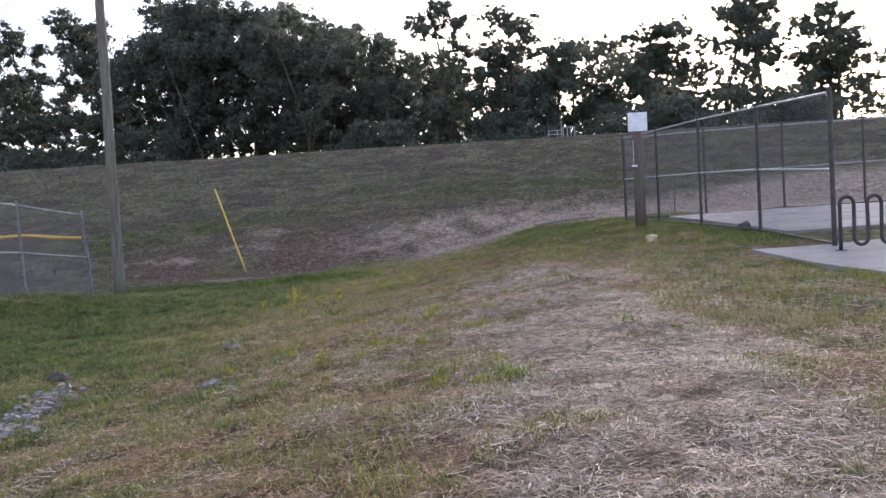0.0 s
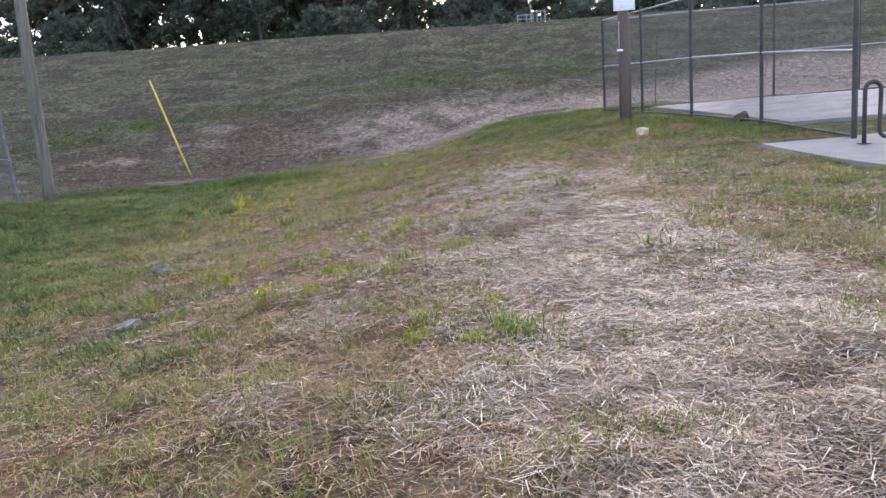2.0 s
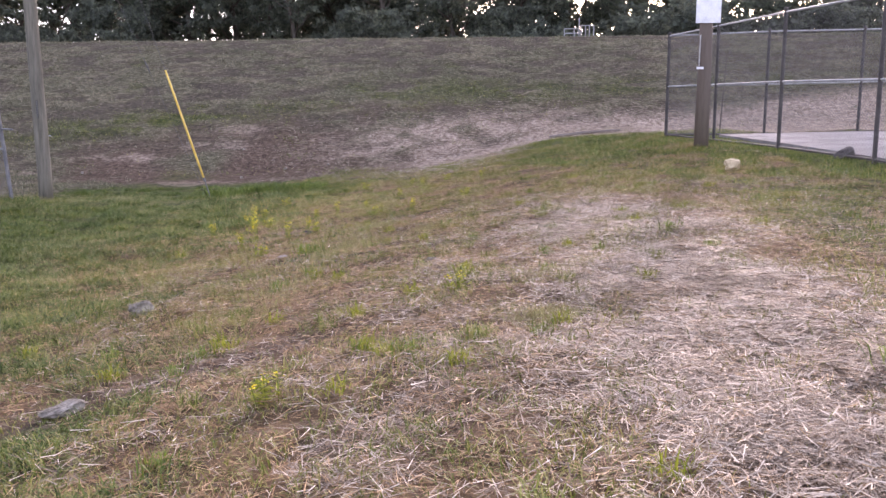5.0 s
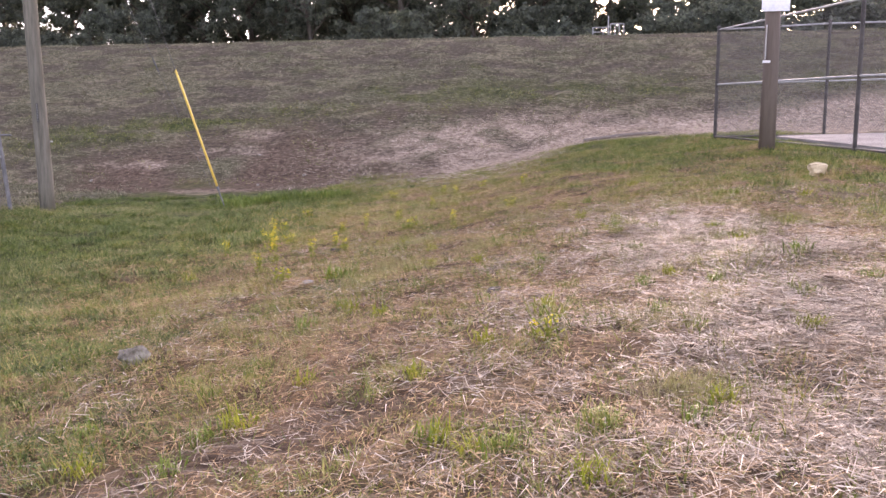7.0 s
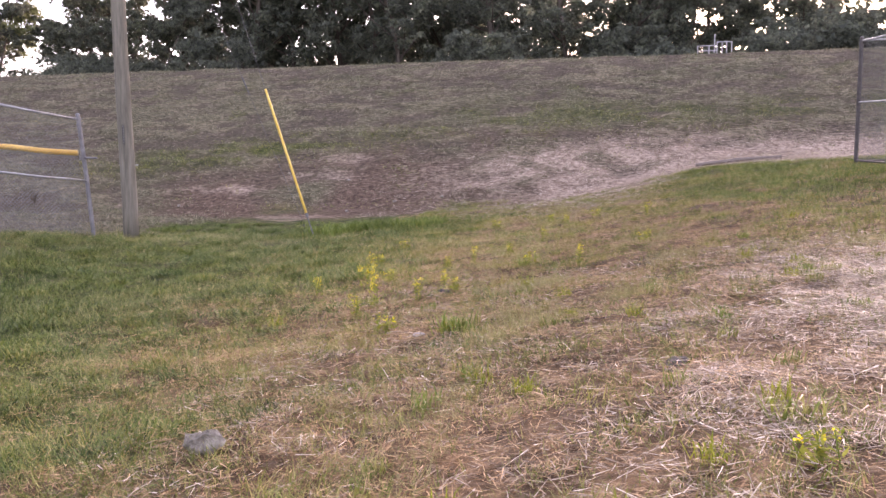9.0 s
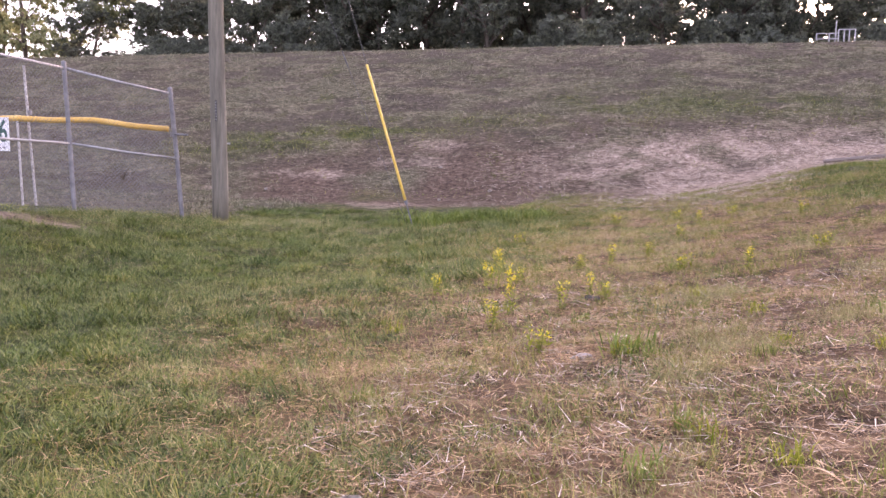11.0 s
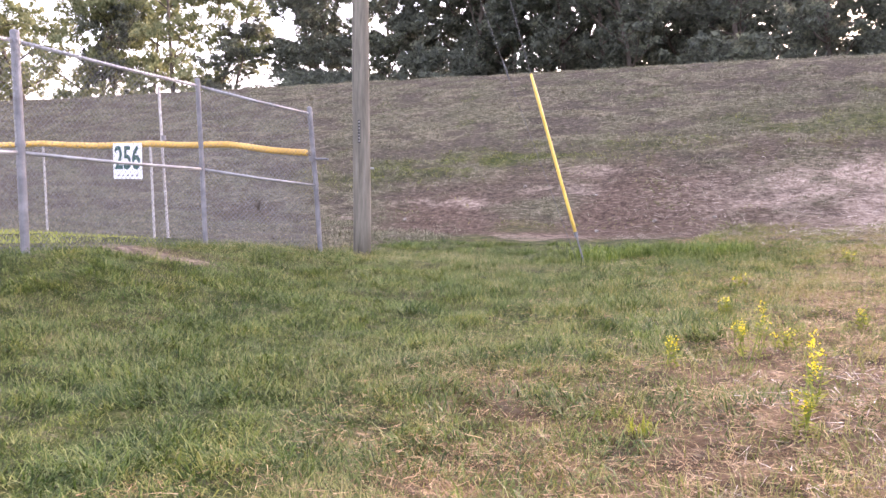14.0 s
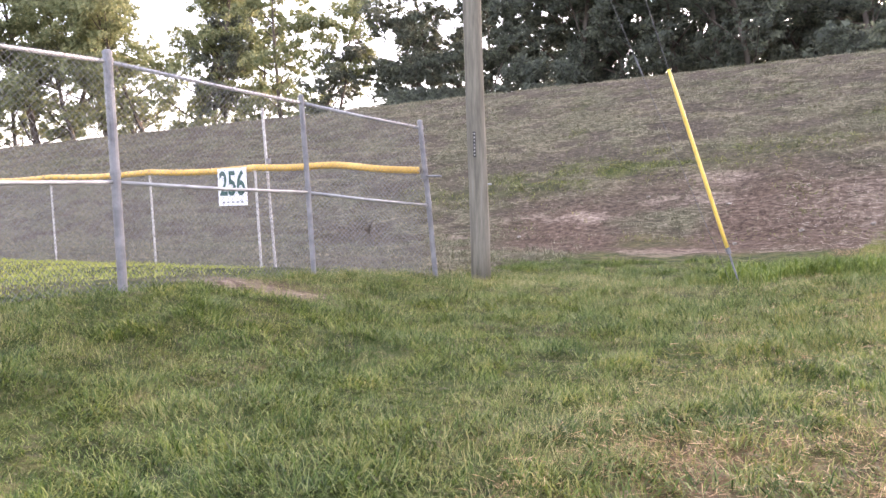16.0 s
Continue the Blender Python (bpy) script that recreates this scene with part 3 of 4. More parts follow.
def build_grass():
    open_ground = lambda x, y: np.where(paved(x, y), 0.0, 1.0)
    # straw and thatch
    x, y = scatter(1450000, -4.2, 4.4, 0.5, 17.5, lambda x, y: open_ground(x, y) * np.clip(cover(x, y)[1] * 1.1 + 0.05, 0, 1) * np.where(y < 15.5, 1, 0.6) * step(0.3, 4.2, y), 0.6, 0.5, 31)
    n = len(x)
    straws("straw_litter", x, y, RNG.uniform(0.04, 0.19, n), RNG.uniform(0.0025, 0.006, n), M_STRAW, "bleached straw lying flat over the worn ground", "straw")
    x, y = scatter(740000, -6.5, 4.4, 1.0, 28, lambda x, y: open_ground(x, y) * np.clip(1.0 - cover(x, y)[2] * 0.75 - cover(x, y)[1] * 0.35 - cover(x, y)[0] * 0.8, 0, 1) * np.where(y < 17, 1, 0.55) * step(0.5, 4.8, y) * (1 - on_levee(x, y)), 0.45, 0.38, 33)
    n = len(x)
    straws("dead_grass_litter", x, y, RNG.uniform(0.03, 0.14, n), RNG.uniform(0.002, 0.005, n), M_DEAD, "orange-brown dead grass matted on the ground", "dead grass", 0.05)
    # long green grass of the swale and the bank, taller in the ditch under the levee
    x, y = scatter(620000, -12.2, -1.6, 8.5, 26.2, lambda x, y: np.clip(cover(x, y)[2] * 1.1 - cover(x, y)[0] - cover(x, y)[3] * 2.2, 0, 1) * (1 - on_levee(x, y)) * np.where(x < -11.6, 0.5, 1) * np.where(y > 21, 0.7, 1) * np.where((y < 11.5) & (x < -4.5), 0.4, 1), 0.5, 0.30, 41)
    n = len(x)
    ditch = np.exp(-((y - 24.2) / 1.0) ** 2) * step(-8.2, -6.8, x) * (1 - step(-5.6, -4.4, x)) * step(0.35, 0.6, vnoise(x, y, 0.7, 44))
    tall = 0.42 + 0.5 * vnoise(x, y, 0.9, 42) + 0.85 * step(0.42, 0.72, vnoise(x, y, 0.30, 41)) + 1.7 * ditch
    near = y < 17.0
    length, width, lean = RNG.uniform(0.045, 0.12, n) * tall, RNG.uniform(0.0045, 0.0095, n), RNG.uniform(0.7, 1.9, n) * (1 - 0.5 * ditch)
    blades("green_grass", x[near], y[near], length[near], width[near], lean[near], M_GREEN, "matted uncut green grass filling the swale and bank", "grass", bent=True)
    far = ~near
    blades("green_grass", x[far], y[far], length[far], width[far] * 1.5, lean[far], M_GREEN, "long green grass and weeds along the ditch", "grass")
    x, y = scatter(360000, -11.8, -2.4, 11.5, 21.5, lambda x, y: np.clip(cover(x, y)[2] * 1.1 - cover(x, y)[0] - cover(x, y)[3] * 2.2, 0, 1) * (1 - on_levee(x, y)) * np.where(y > 17, 0.7, 1))
    n = len(x)
    blades("low_grass", x, y, RNG.uniform(0.025, 0.065, n), RNG.uniform(0.004, 0.009, n), RNG.uniform(0.7, 1.5, n), M_GREEN, "short creeping green grass matted between the tufts", "grass", 0.004)
    # fresher grass on the shelf before the court
    x, y = scatter(130000, -1.6, 5.6, 17.5, 30.5, lambda x, y: np.where(paved(x, y), 0.0, 1.0) * np.clip(cover(x, y)[2] * 1.2 - 0.15 - cover(x, y)[3], 0, 1), 0.4, 0.4, 47)
    n = len(x)
    blades("shelf_grass", x, y, RNG.uniform(0.05, 0.13, n), RNG.uniform(0.006, 0.012, n), RNG.uniform(0.3, 1.4, n), M_GREEN, "soft green grass on the shelf before the court", "grass")
    # bleached stalks standing through the green
    x, y = scatter(260000, -11.8, -2.2, 11, 24, lambda x, y: (1 - on_levee(x, y)) * (0.25 + 0.75 * step(0.42, 0.7, fbm(x, y, 1.3, 28))) * np.where(y < 15.5, np.where(x < -6, 0.16, 0.6), 0.6) * (1 - cover(x, y)[3]), 0.5, 0.25, 45)
    n = len(x)
    blades("bleached_grass", x, y, RNG.uniform(0.06, 0.17, n), RNG.uniform(0.002, 0.004, n), RNG.uniform(0.3, 1.5, n), M_PALE, "thin bleached stalks mixed through the green grass", "grass")
    # short mixed tufts in the worn part and on the shelf
    x, y = scatter(560000, -6, 6.2, 4.2, 30.6, lambda x, y: open_ground(x, y) * np.clip(0.74 + 0.22 * step(10, 13, y) + 0.45 * step(-3.2, -1.8, x) * step(11.5, 13.5, y) + 0.4 * step(0.3, 2.2, -x) + cover(x, y)[2] * 0.4 - cover(x, y)[1] * 0.46 - cover(x, y)[0] * 0.7 * np.where(x < 0, 1, 0.3) - cover(x, y)[3] * 0.9 - 0.55 * np.exp(-((x + 3.6) / 1.3) ** 2 - ((y - 15.6) / 1.6) ** 2), 0, 1) * (1 - on_levee(x, y)), 0.85, 0.34, 51)
    n = len(x)
    length, width, lean = RNG.uniform(0.04, 0.12, n) * (0.6 + 0.9 * vnoise(x, y, 0.5, 52)), RNG.uniform(0.0035, 0.007, n), RNG.uniform(0.4, 1.6, n)
    near = y < 10.8
    blades("olive_grass_tufts", x[near], y[near], length[near], width[near], lean[near], M_OLIVE, "short olive grass tufts scattered through dead thatch", "grass", bent=True)
    far = ~near
    blades("olive_grass_tufts", x[far], y[far], length[far], width[far] * 1.2, lean[far], M_OLIVE, "thin olive grass tufts on the worn shelf", "grass")
    # dry bushy tufts
    px, py = [], []
    for cx, cy, r, k in ((0.0, 12.0, 0.22, 420), (0.35, 12.25, 0.18, 240), (-0.1, 10.85, 0.2, 260), (2.5, 9.45, 0.35, 520), (2.95, 9.2, 0.3, 420), (2.2, 9.7, 0.22, 260), (-2.2, 16.6, 0.25, 600),
                         (-1.3, 15.6, 0.22, 500), (0.9, 16.8, 0.3, 500), (1.7, 15.2, 0.25, 400), (-2.15, 15.35, 0.32, 500), (-2.3, 14.45, 0.26, 450), (-0.77, 17.3, 0.28, 450), (-0.06, 11.0, 0.2, 300), (-1.0, 18.9, 0.3, 400), (-2.05, 15.0, 0.3, 700), (0.65, 14.3, 0.22, 400), (3.3, 12.2, 0.3, 500)):
        px.append(RNG.normal(cx, r * 0.6, k * 2))
        py.append(RNG.normal(cy, r * 0.5, k * 2))
    x, y = np.concatenate(px), np.concatenate(py)
    n = len(x)
    blades("dry_grass_tufts", x, y, RNG.uniform(0.04, 0.14, n), RNG.uniform(0.0018, 0.0036, n), RNG.uniform(0.2, 1.5, n), M_DRY, "bushy brownish dry grass tufts", "grass", bent=True)
    x, y = scatter(110000, -32, -11.6, 10, 22, lambda x, y: 0.8 * (1 - cover(x, y)[0]) * (1 - on_levee(x, y)) * (1 - step(20.6, 21.8, y)) * (1 - step(-14.0, -12.2, x + (fbm(x, y, 0.9, 56) - 0.5) * 2)), 0.3, 0.5, 55)
    n = len(x)
    blades("field_grass", x, y, RNG.uniform(0.04, 0.09, n), RNG.uniform(0.010, 0.020, n), RNG.uniform(0.2, 1.0, n), M_FIELD_SUNLIT, "short yellow-green grass of the ball field, sunlight put into its colour", "grass")
    # levee turf, in small mats of a few blades
    x, y = scatter(104000, -60, 20, 21.5, 43.0, lambda x, y: np.clip(1 - cover(x, y)[0] * 0.8 - cover(x, y)[3] * 0.75, 0, 1) * mown(x, y) * (0.15 + 0.85 * tufts(x, y)))
    x, y = np.repeat(x, 7), np.repeat(y, 7)
    n = len(x)
    x, y = x + RNG.normal(0, 0.075, n), y + RNG.normal(0, 0.022, n)
    blades("levee_turf", x, y, RNG.uniform(0.05, 0.12, n), RNG.uniform(0.008, 0.022, n), RNG.uniform(0.3, 1.3, n), M_LEVEE, "thin dull mown turf on the levee slope", "grass")
    x, y = scatter(70000, -8, 4, 25.5, 36.5, lambda x, y: np.clip(cover(x, y)[3] * 0.9 + cover(x, y)[0] * 0.25 + cover(x, y)[1] * 0.5, 0, 1), 0.5, 0.35, 66)
    n = len(x)
    straws("levee_straw", x, y, RNG.uniform(0.08, 0.26, n), RNG.uniform(0.005, 0.012, n), M_STRAW, "bleached straw strewn over worn soil on the levee", "straw", 0.07)
    x, y = scatter(150000, -24, 8, 30, 39.5, lambda x, y: cover(x, y)[2] * on_levee(x, y) * np.where(y > 35.8, 0.5, 1.0), 0.6, 0.3, 64)
    n = len(x)
    blades("levee_weeds", x, y, RNG.uniform(0.05, 0.14, n), RNG.uniform(0.007, 0.018, n), RNG.uniform(0.4, 1.4, n), M_OLIVE, "olive grass patches regrowing low on the levee", "grass")


build_grass()


# ---------------------------------------------------------------- plants
def goldenrod(seed, high, blooms):
    rng = random.Random(seed)
    ob = thing("goldenrod", "yellow-flowering goldenrod weed rooted in thin grass", "weed", group="goldenrods in the grass")
    stems, leaves, lf, flowers, ff = Build(), [], [], [], []
    for s in range(rng.randint(3, 6)):
        a, l = rng.uniform(0, 6.28), high * rng.uniform(0.6, 1.0)
        o = Vector((rng.uniform(-0.07, 0.07), rng.uniform(-0.07, 0.07), -0.02))
        lean = Vector((math.cos(a) * 0.12, math.sin(a) * 0.12, 1)).normalized()
        pts = [o + lean * l * k / 4 + Vector((math.cos(a), math.sin(a), 0)) * 0.01 * k for k in range(5)]
        stems.tube(pts, [0.004, 0.0035, 0.003, 0.0025, 0.002], 4)
        for k in range(22):
            t = rng.uniform(0.1, 0.95)
            p = o + lean * l * t
            b = rng.uniform(0, 6.28)
            d = Vector((math.cos(b), math.sin(b), rng.uniform(-0.1, 0.6))).normalized()
            w = d.cross(Vector((0, 0, 1))).normalized() * rng.uniform(0.006, 0.011)
            ln = rng.uniform(0.045, 0.10) * (1.2 - 0.6 * t)
            n = len(leaves)
            leaves += [p, p + d * ln * 0.5 + w, p + d * ln, p + d * ln * 0.5 - w]
            lf.append((n, n + 1, n + 2, n + 3))
        for k in range(int(20 * blooms)):
            t = rng.uniform(0.70, 1.05)
            p = o + lean * l * t + Vector((rng.gauss(0, 0.016), rng.gauss(0, 0.016), 0)) * (1.3 - t) * 2.6
            b = Vector((rng.gauss(0, 1), rng.gauss(0, 1), rng.gauss(0, 1))).normalized() * 0.0065
            c = b.orthogonal().normalized() * 0.007
            n = len(flowers)
            flowers += [p - b, p + c, p + b, p - c]
            ff.append((n, n + 1, n + 2, n + 3))
    part("stem_tuft", stems, M_WEED, ob, kind="stuff")
    part("foliage", Build().add(leaves, lf), M_GOLDLEAF, ob, kind="stuff")
    part("blossom", Build().add(flowers, ff), M_BLOOM, ob, "bright yellow flower plumes", kind="stuff")
    return ob


def leafy_weed(seed):
    """A tuft of broad upright blades."""
    rng = random.Random(seed)
    ob = thing("grass_tussock", "yellow-green grass tussock growing through dead grass", "grass tussock", group="green tussocks in the dead grass")
    v, f = [], []
    for s in range(46):
        a, l = rng.uniform(0, 6.28), rng.uniform(0.06, 0.17)
        p = Vector((rng.gauss(0, 0.04), rng.gauss(0, 0.04), -0.01))
        d = Vector((math.cos(a), math.sin(a), 0))
        w = Vector((-d.y, d.x, 0)) * rng.uniform(0.002, 0.0045)
        t = rng.uniform(0.4, 1.3)
        m = p + (d * math.sin(t * 0.6) + Vector((0, 0, math.cos(t * 0.6)))) * l * 0.6
        e = m + (d * math.sin(t * 1.7) + Vector((0, 0, math.cos(t * 1.7)))) * l * 0.4
        n = len(v)
        v += [p - w, p + w, m + w * 0.8, m - w * 0.8, e]
        f += [(n, n + 1, n + 2, n + 3), (n + 3, n + 2, n + 4)]
    part("blades_tuft", Build().add(v, f), (M_WEED, M_OLIVE, M_GOLDLEAF)[seed % 3], ob, kind="stuff")
    return ob


def place_weeds():
    rng = random.Random(5)
    kinds = [goldenrod(1, 0.42, 1.3), goldenrod(2, 0.32, 0.6), goldenrod(3, 0.42, 1.1), goldenrod(4, 0.22, 0.3)]
    spots = [(-4.1, 17.3), (-3.80, 15.73), (-3.72, 16.2), (-3.3, 15.04)]
    for ob, (x, y) in zip(kinds, spots):
        ob.matrix_world = pose(x, y, gz(x, y), 0, 0, rng.uniform(0, 360))
    more = [(-3.01, 16.66), (-3.07, 18.6), (-2.31, 18.0), (-1.75, 17.8), (-3.27, 16.4), (-4.6, 17.0), (-4.25, 17.6), (-3.9, 17.5), (-3.16, 16.85), (-3.4, 18.5), (-2.16, 22.6), (-2.5, 23.6)]
    more += [(rng.uniform(-4.6, -0.6), rng.uniform(18.0, 23.5)) for _ in range(8)]
    more += [(-1.49, 9.7), (-0.66, 11.8)]
    for i, (x, y) in enumerate(more):
        copy_thing(kinds[3 if y < 12 else rng.choice((1, 3, 3))], pose(x, y, gz(x, y), 0, 0, rng.uniform(0, 360)))
    kinds = [leafy_weed(11), leafy_weed(12), leafy_weed(13)]
    spots = [(0.3, 8.6), (-0.9, 10.4), (-1.6, 11.3)]
    for ob, (x, y) in zip(kinds, spots):
        ob.matrix_world = pose(x, y, gz(x, y), 0, 0, rng.uniform(0, 360))
    more = [(-0.49, 10.57), (-0.68, 12.58), (0.03, 13.0), (-0.7, 14.39), (0.0, 12.2), (0.12, 11.75), (-1.22, 10.6), (0.0, 10.3), (0.15, 7.9), (-2.0, 9.9), (-2.6, 11.6), (-0.1, 10.6), (0.5, 12.9), (-0.5, 13.3), (1.4, 12.6), (-1.9, 13.2), (-2.5, 12.2)]
    more += [(rng.uniform(-5.5, 3.5), rng.uniform(6.0, 19.0)) for _ in range(44)]
    more += [(rng.uniform(-4.2, 2.5), rng.uniform(10.5, 17.0)) for _ in range(34)]
    for x, y in more:
        copy_thing(kinds[rng.randrange(3)], pose(x, y, gz(x, y), 0, 0, rng.uniform(0, 360)))
    for x, y, k in ((0.36, 8.05, 1.5), (0.24, 7.86, 1.3), (0.47, 7.92, 1.3), (-0.15, 8.42, 1.3), (-0.2, 8.06, 1.2), (-2.69, 14.95, 1.7), (-2.6, 15.08, 1.4), (-2.48, 13.1, 1.3),
                    (-0.66, 12.33, 1.6), (-1.19, 10.59, 1.1), (-0.47, 10.52, 1.1), (-3.17, 11.25, 1.2), (-2.27, 11.1, 1.3), (-2.4, 11.0, 1.1), (1.23, 13.43, 1.2), (0.88, 12.31, 1.1), (1.48, 9.52, 1.3)):
        copy_thing(kinds[rng.randrange(3)], pose(x, y, gz(x, y), 0, 0, rng.uniform(0, 360)) @ Matrix.Diagonal((k, k, k, 1)))
    # rank growth in the ditch under the levee
    for k in range(46):
        x = rng.uniform(-7.3, -4.8)
        y = 24.0 + 0.5 * (x + 6.6) + rng.gauss(0, 0.3)
        s = rng.uniform(1.6, 2.6)
        copy_thing(kinds[1], pose(x, y, gz(x, y), 0, 0, rng.uniform(0, 360)) @ Matrix.Diagonal((s, s, s, 1)))


place_weeds()


def tree(seed, high, wide, low, material, name="tree", label="", leaves=10800, leaf=0.158, limbs=15):
    """A tapered trunk with rising limbs; leaves gather in rounded sprays at the twig ends, with gaps between."""
    rng = random.Random(seed)
    ob = thing(name, label or "tall leafy deciduous tree standing behind the levee", "tree" if name == "tree" else "bush", group="trees behind the levee")
    wood, tips = Build(), []

    def limb(p, d, length, r, depth):
        pts, radii, q, e = [p], [r], Vector(p), Vector(d)
        n = (6, 4, 2)[depth]
        for k in range(n):
            e = (e + Vector((rng.gauss(0, 0.10 + 0.06 * depth), rng.gauss(0, 0.10 + 0.06 * depth), 0.06 + rng.gauss(0, 0.06)))).normalized()
            q = q + e * length / n
            pts.append(q.copy())
            radii.append(r * (1 - 0.8 * (k + 1) / n))
        wood.tube(pts, radii, (6, 4, 3)[depth], depth == 0)
        tips.append((pts[-1], 1.0 if depth < 2 else 0.8))
        if depth == 1:
            tips.append((pts[-2], 0.75))
        if depth < 2:
            kids = limbs if depth == 0 else rng.randint(3, 5)
            for k in range(kids):
                t = low + (0.96 - low) * ((k + rng.random()) / kids) if depth == 0 else rng.uniform(0.4, 0.95)
                i = min(int(t * n), n - 1)
                s = pts[i].lerp(pts[i + 1], t * n - i)
                a = k * 2.4 + rng.uniform(-0.5, 0.5)
                c = Vector((math.cos(a), math.sin(a), rng.uniform(0.25, 0.9))).normalized()
                u = (t - low) / (1 - low)
                reach = wide * (0.45 + 1.0 * math.sin(math.pi * min(1.0, 0.22 + 0.72 * u))) if depth == 0 else length * 0.5
                limb(s, c, reach * rng.uniform(0.55, 0.9), r * (0.36 if depth == 0 else 0.45) * (1.15 - 0.7 * t), depth + 1)

    limb(Vector((0, 0, -0.3)), Vector((rng.gauss(0, 0.04), rng.gauss(0, 0.04), 1)), high * 0.93, high * 0.011 + 0.05, 0)
    r = np.random.default_rng(seed)
    scale = wide / 3.4
    heads = np.array([tuple(t[0]) for t in tips])
    size = np.array([t[1] for t in tips]) * r.uniform(0.55, 1.05, len(tips)) * scale
    knots = np.repeat(heads, 4, axis=0) + r.normal(0, 0.55, (len(heads) * 4, 3)) * np.repeat(size, 4)[:, None] * np.array([1.1, 1.1, 0.8])
    radius = np.repeat(size, 4) * r.uniform(0.35, 0.72, len(knots))
    pick = r.choice(len(knots), leaves, p=radius ** 2 / np.sum(radius ** 2))
    ball = r.normal(0, 1, (leaves, 3))
    ball *= (r.random(leaves) ** 0.45 / np.linalg.norm(ball, axis=1))[:, None]
    pos = knots[pick] + ball * radius[pick][:, None] * np.array([1.15, 1.15, 0.8])
    pos[:, 2] = np.clip(pos[:, 2], 0.2, high)
    ls = leaf * r.choice([0.8, 1.0, 1.3], leaves)
    heart = r.random(leaves) < 0.10
    pos = np.where(heart[:, None], knots[pick] + ball * radius[pick][:, None] * 0.45, pos)
    ls = np.where(heart, leaf * 2.4, ls)
    d = r.normal(0, 1, (leaves, 3))
    d /= np.linalg.norm(d, axis=1)[:, None]
    e = np.cross(d, r.normal(0, 1, (leaves, 3)))
    e /= np.linalg.norm(e, axis=1)[:, None]
    v = np.stack([pos - d * ls[:, None] * 0.45 - e * ls[:, None] * 0.42, pos - d * ls[:, None] * 0.35 + e * ls[:, None] * 0.45, pos + d * ls[:, None] * 0.6], 1).reshape(-1, 3)
    part("trunk", wood, M_BARK, ob, "dark bare trunk and limbs", True)
    part("crown", arrays_mesh("crown", v, tris=np.arange(leaves)[:, None] * 3 + np.array([0, 1, 2])), material, ob)
    return ob


def top_line(x):
    """How high the tree tops stand along the wood."""
    xs = [-130, -92, -86, -79, -72, -65, -59, -55.4, -52.7, -48.5, -45.5, -42.2, -40, -38.4, -35, -31, -25.6, -20.7, -16.4, -10.5, -6.4, -4.6, -2.8, 0, 4.2, 7.5, 10, 70]
    zs = [20, 21.0, 21.6, 20.8, 18.2, 19.2, 18.0, 14.4, 14.9, 12.8, 13.5, 11.2, 14.8, 17.6, 17.3, 17.4, 18.8, 18.4, 18.2, 17.5, 14.4, 14.2, 14.0, 14.5, 14.4, 16.0, 14.0, 12.0]
    return float(np.interp(x, xs, zs))


def plant_wood():
    rng = random.Random(21)
    kinds = [tree(101, 16, 3.2, 0.28, M_LEAF), tree(102, 16, 2.7, 0.36, M_LEAF), tree(103, 16, 3.5, 0.24, M_LEAF), tree(104, 16, 2.5, 0.42, M_LEAF, leaves=9400),
             tree(105, 16, 3.0, 0.22, M_LEAF_PALE, label="tall pale green deciduous tree behind the levee"), tree(106, 16, 3.4, 0.30, M_LEAF_PALE, label="tall pale green deciduous tree behind the levee")]
    shrubs = [tree(111, 7, 3.0, 0.10, M_LEAF, "bush", "dark broad bush at the foot of the trees", 8600, 0.158, 18),
              tree(112, 7, 3.3, 0.12, M_LEAF, "bush", "dark broad bush at the foot of the trees", 8600, 0.158, 18)]
    used = set()

    def put(ob, x, y, h, base_h):
        s = h / base_h
        m = pose(x, y, float(height(np.array([x]), np.array([y]))[0]) - 0.1, 0, 0, rng.uniform(0, 360)) @ Matrix.Diagonal((s ** 0.7 * rng.uniform(0.9, 1.15), s ** 0.7 * rng.uniform(0.9, 1.15), s, 1))
        if ob.name not in used:
            used.add(ob.name)
            ob.matrix_world = m
        else:
            copy_thing(ob, m)

    x = -92.0
    while x < 26:
        y = rng.uniform(58, 63)
        h = top_line(x) - 0.2 + rng.choice((-1.8, -0.8, -0.2, 0.2, 0.5))
        pale = x < -43 and rng.random() < 0.85
        put(kinds[rng.choice((4, 5))] if pale else kinds[rng.randrange(4)], x, y, h, 16)
        x += rng.uniform(1.9, 2.9) if x > -43 else rng.uniform(2.6, 3.8)
    x = -41.0
    while x < 8:
        put(kinds[rng.randrange(4)], x, rng.uniform(64, 68), top_line(x) - rng.uniform(0.3, 2.8), 16)
        x += rng.uniform(2.2, 3.2)
    x = -22.0
    while x < 16:
        put(kinds[rng.randrange(3)], x, rng.uniform(70, 75), top_line(x) - rng.uniform(0.5, 2.5), 16)
        x += rng.uniform(2.6, 3.6)
    # underwood: thick at both ends, open between the trunks in the middle
    x = -84.0
    while x < 22:
        if -19 < x < -9:
            h, gap = rng.uniform(4.0, 7.0), rng.uniform(2.3, 3.4)
        elif x < -43:
            h, gap = rng.uniform(4.0, 6.5), rng.uniform(4.0, 6.0)
        else:
            h, gap = rng.uniform(6.5, 9.2), rng.uniform(1.9, 2.7)
        if -7 < x < 13:
            h, gap = rng.uniform(7.5, 10.0), rng.uniform(1.7, 2.4)
        h = min(top_line(x) - 3.5, h)
        if not -43.5 < x < -40.5:
            put(shrubs[rng.randrange(2)], x, rng.uniform(54.0, 57.5), h, 7)
        x += gap
    put(shrubs[0], -25.5, 55.0, 11.3, 7)


plant_wood()


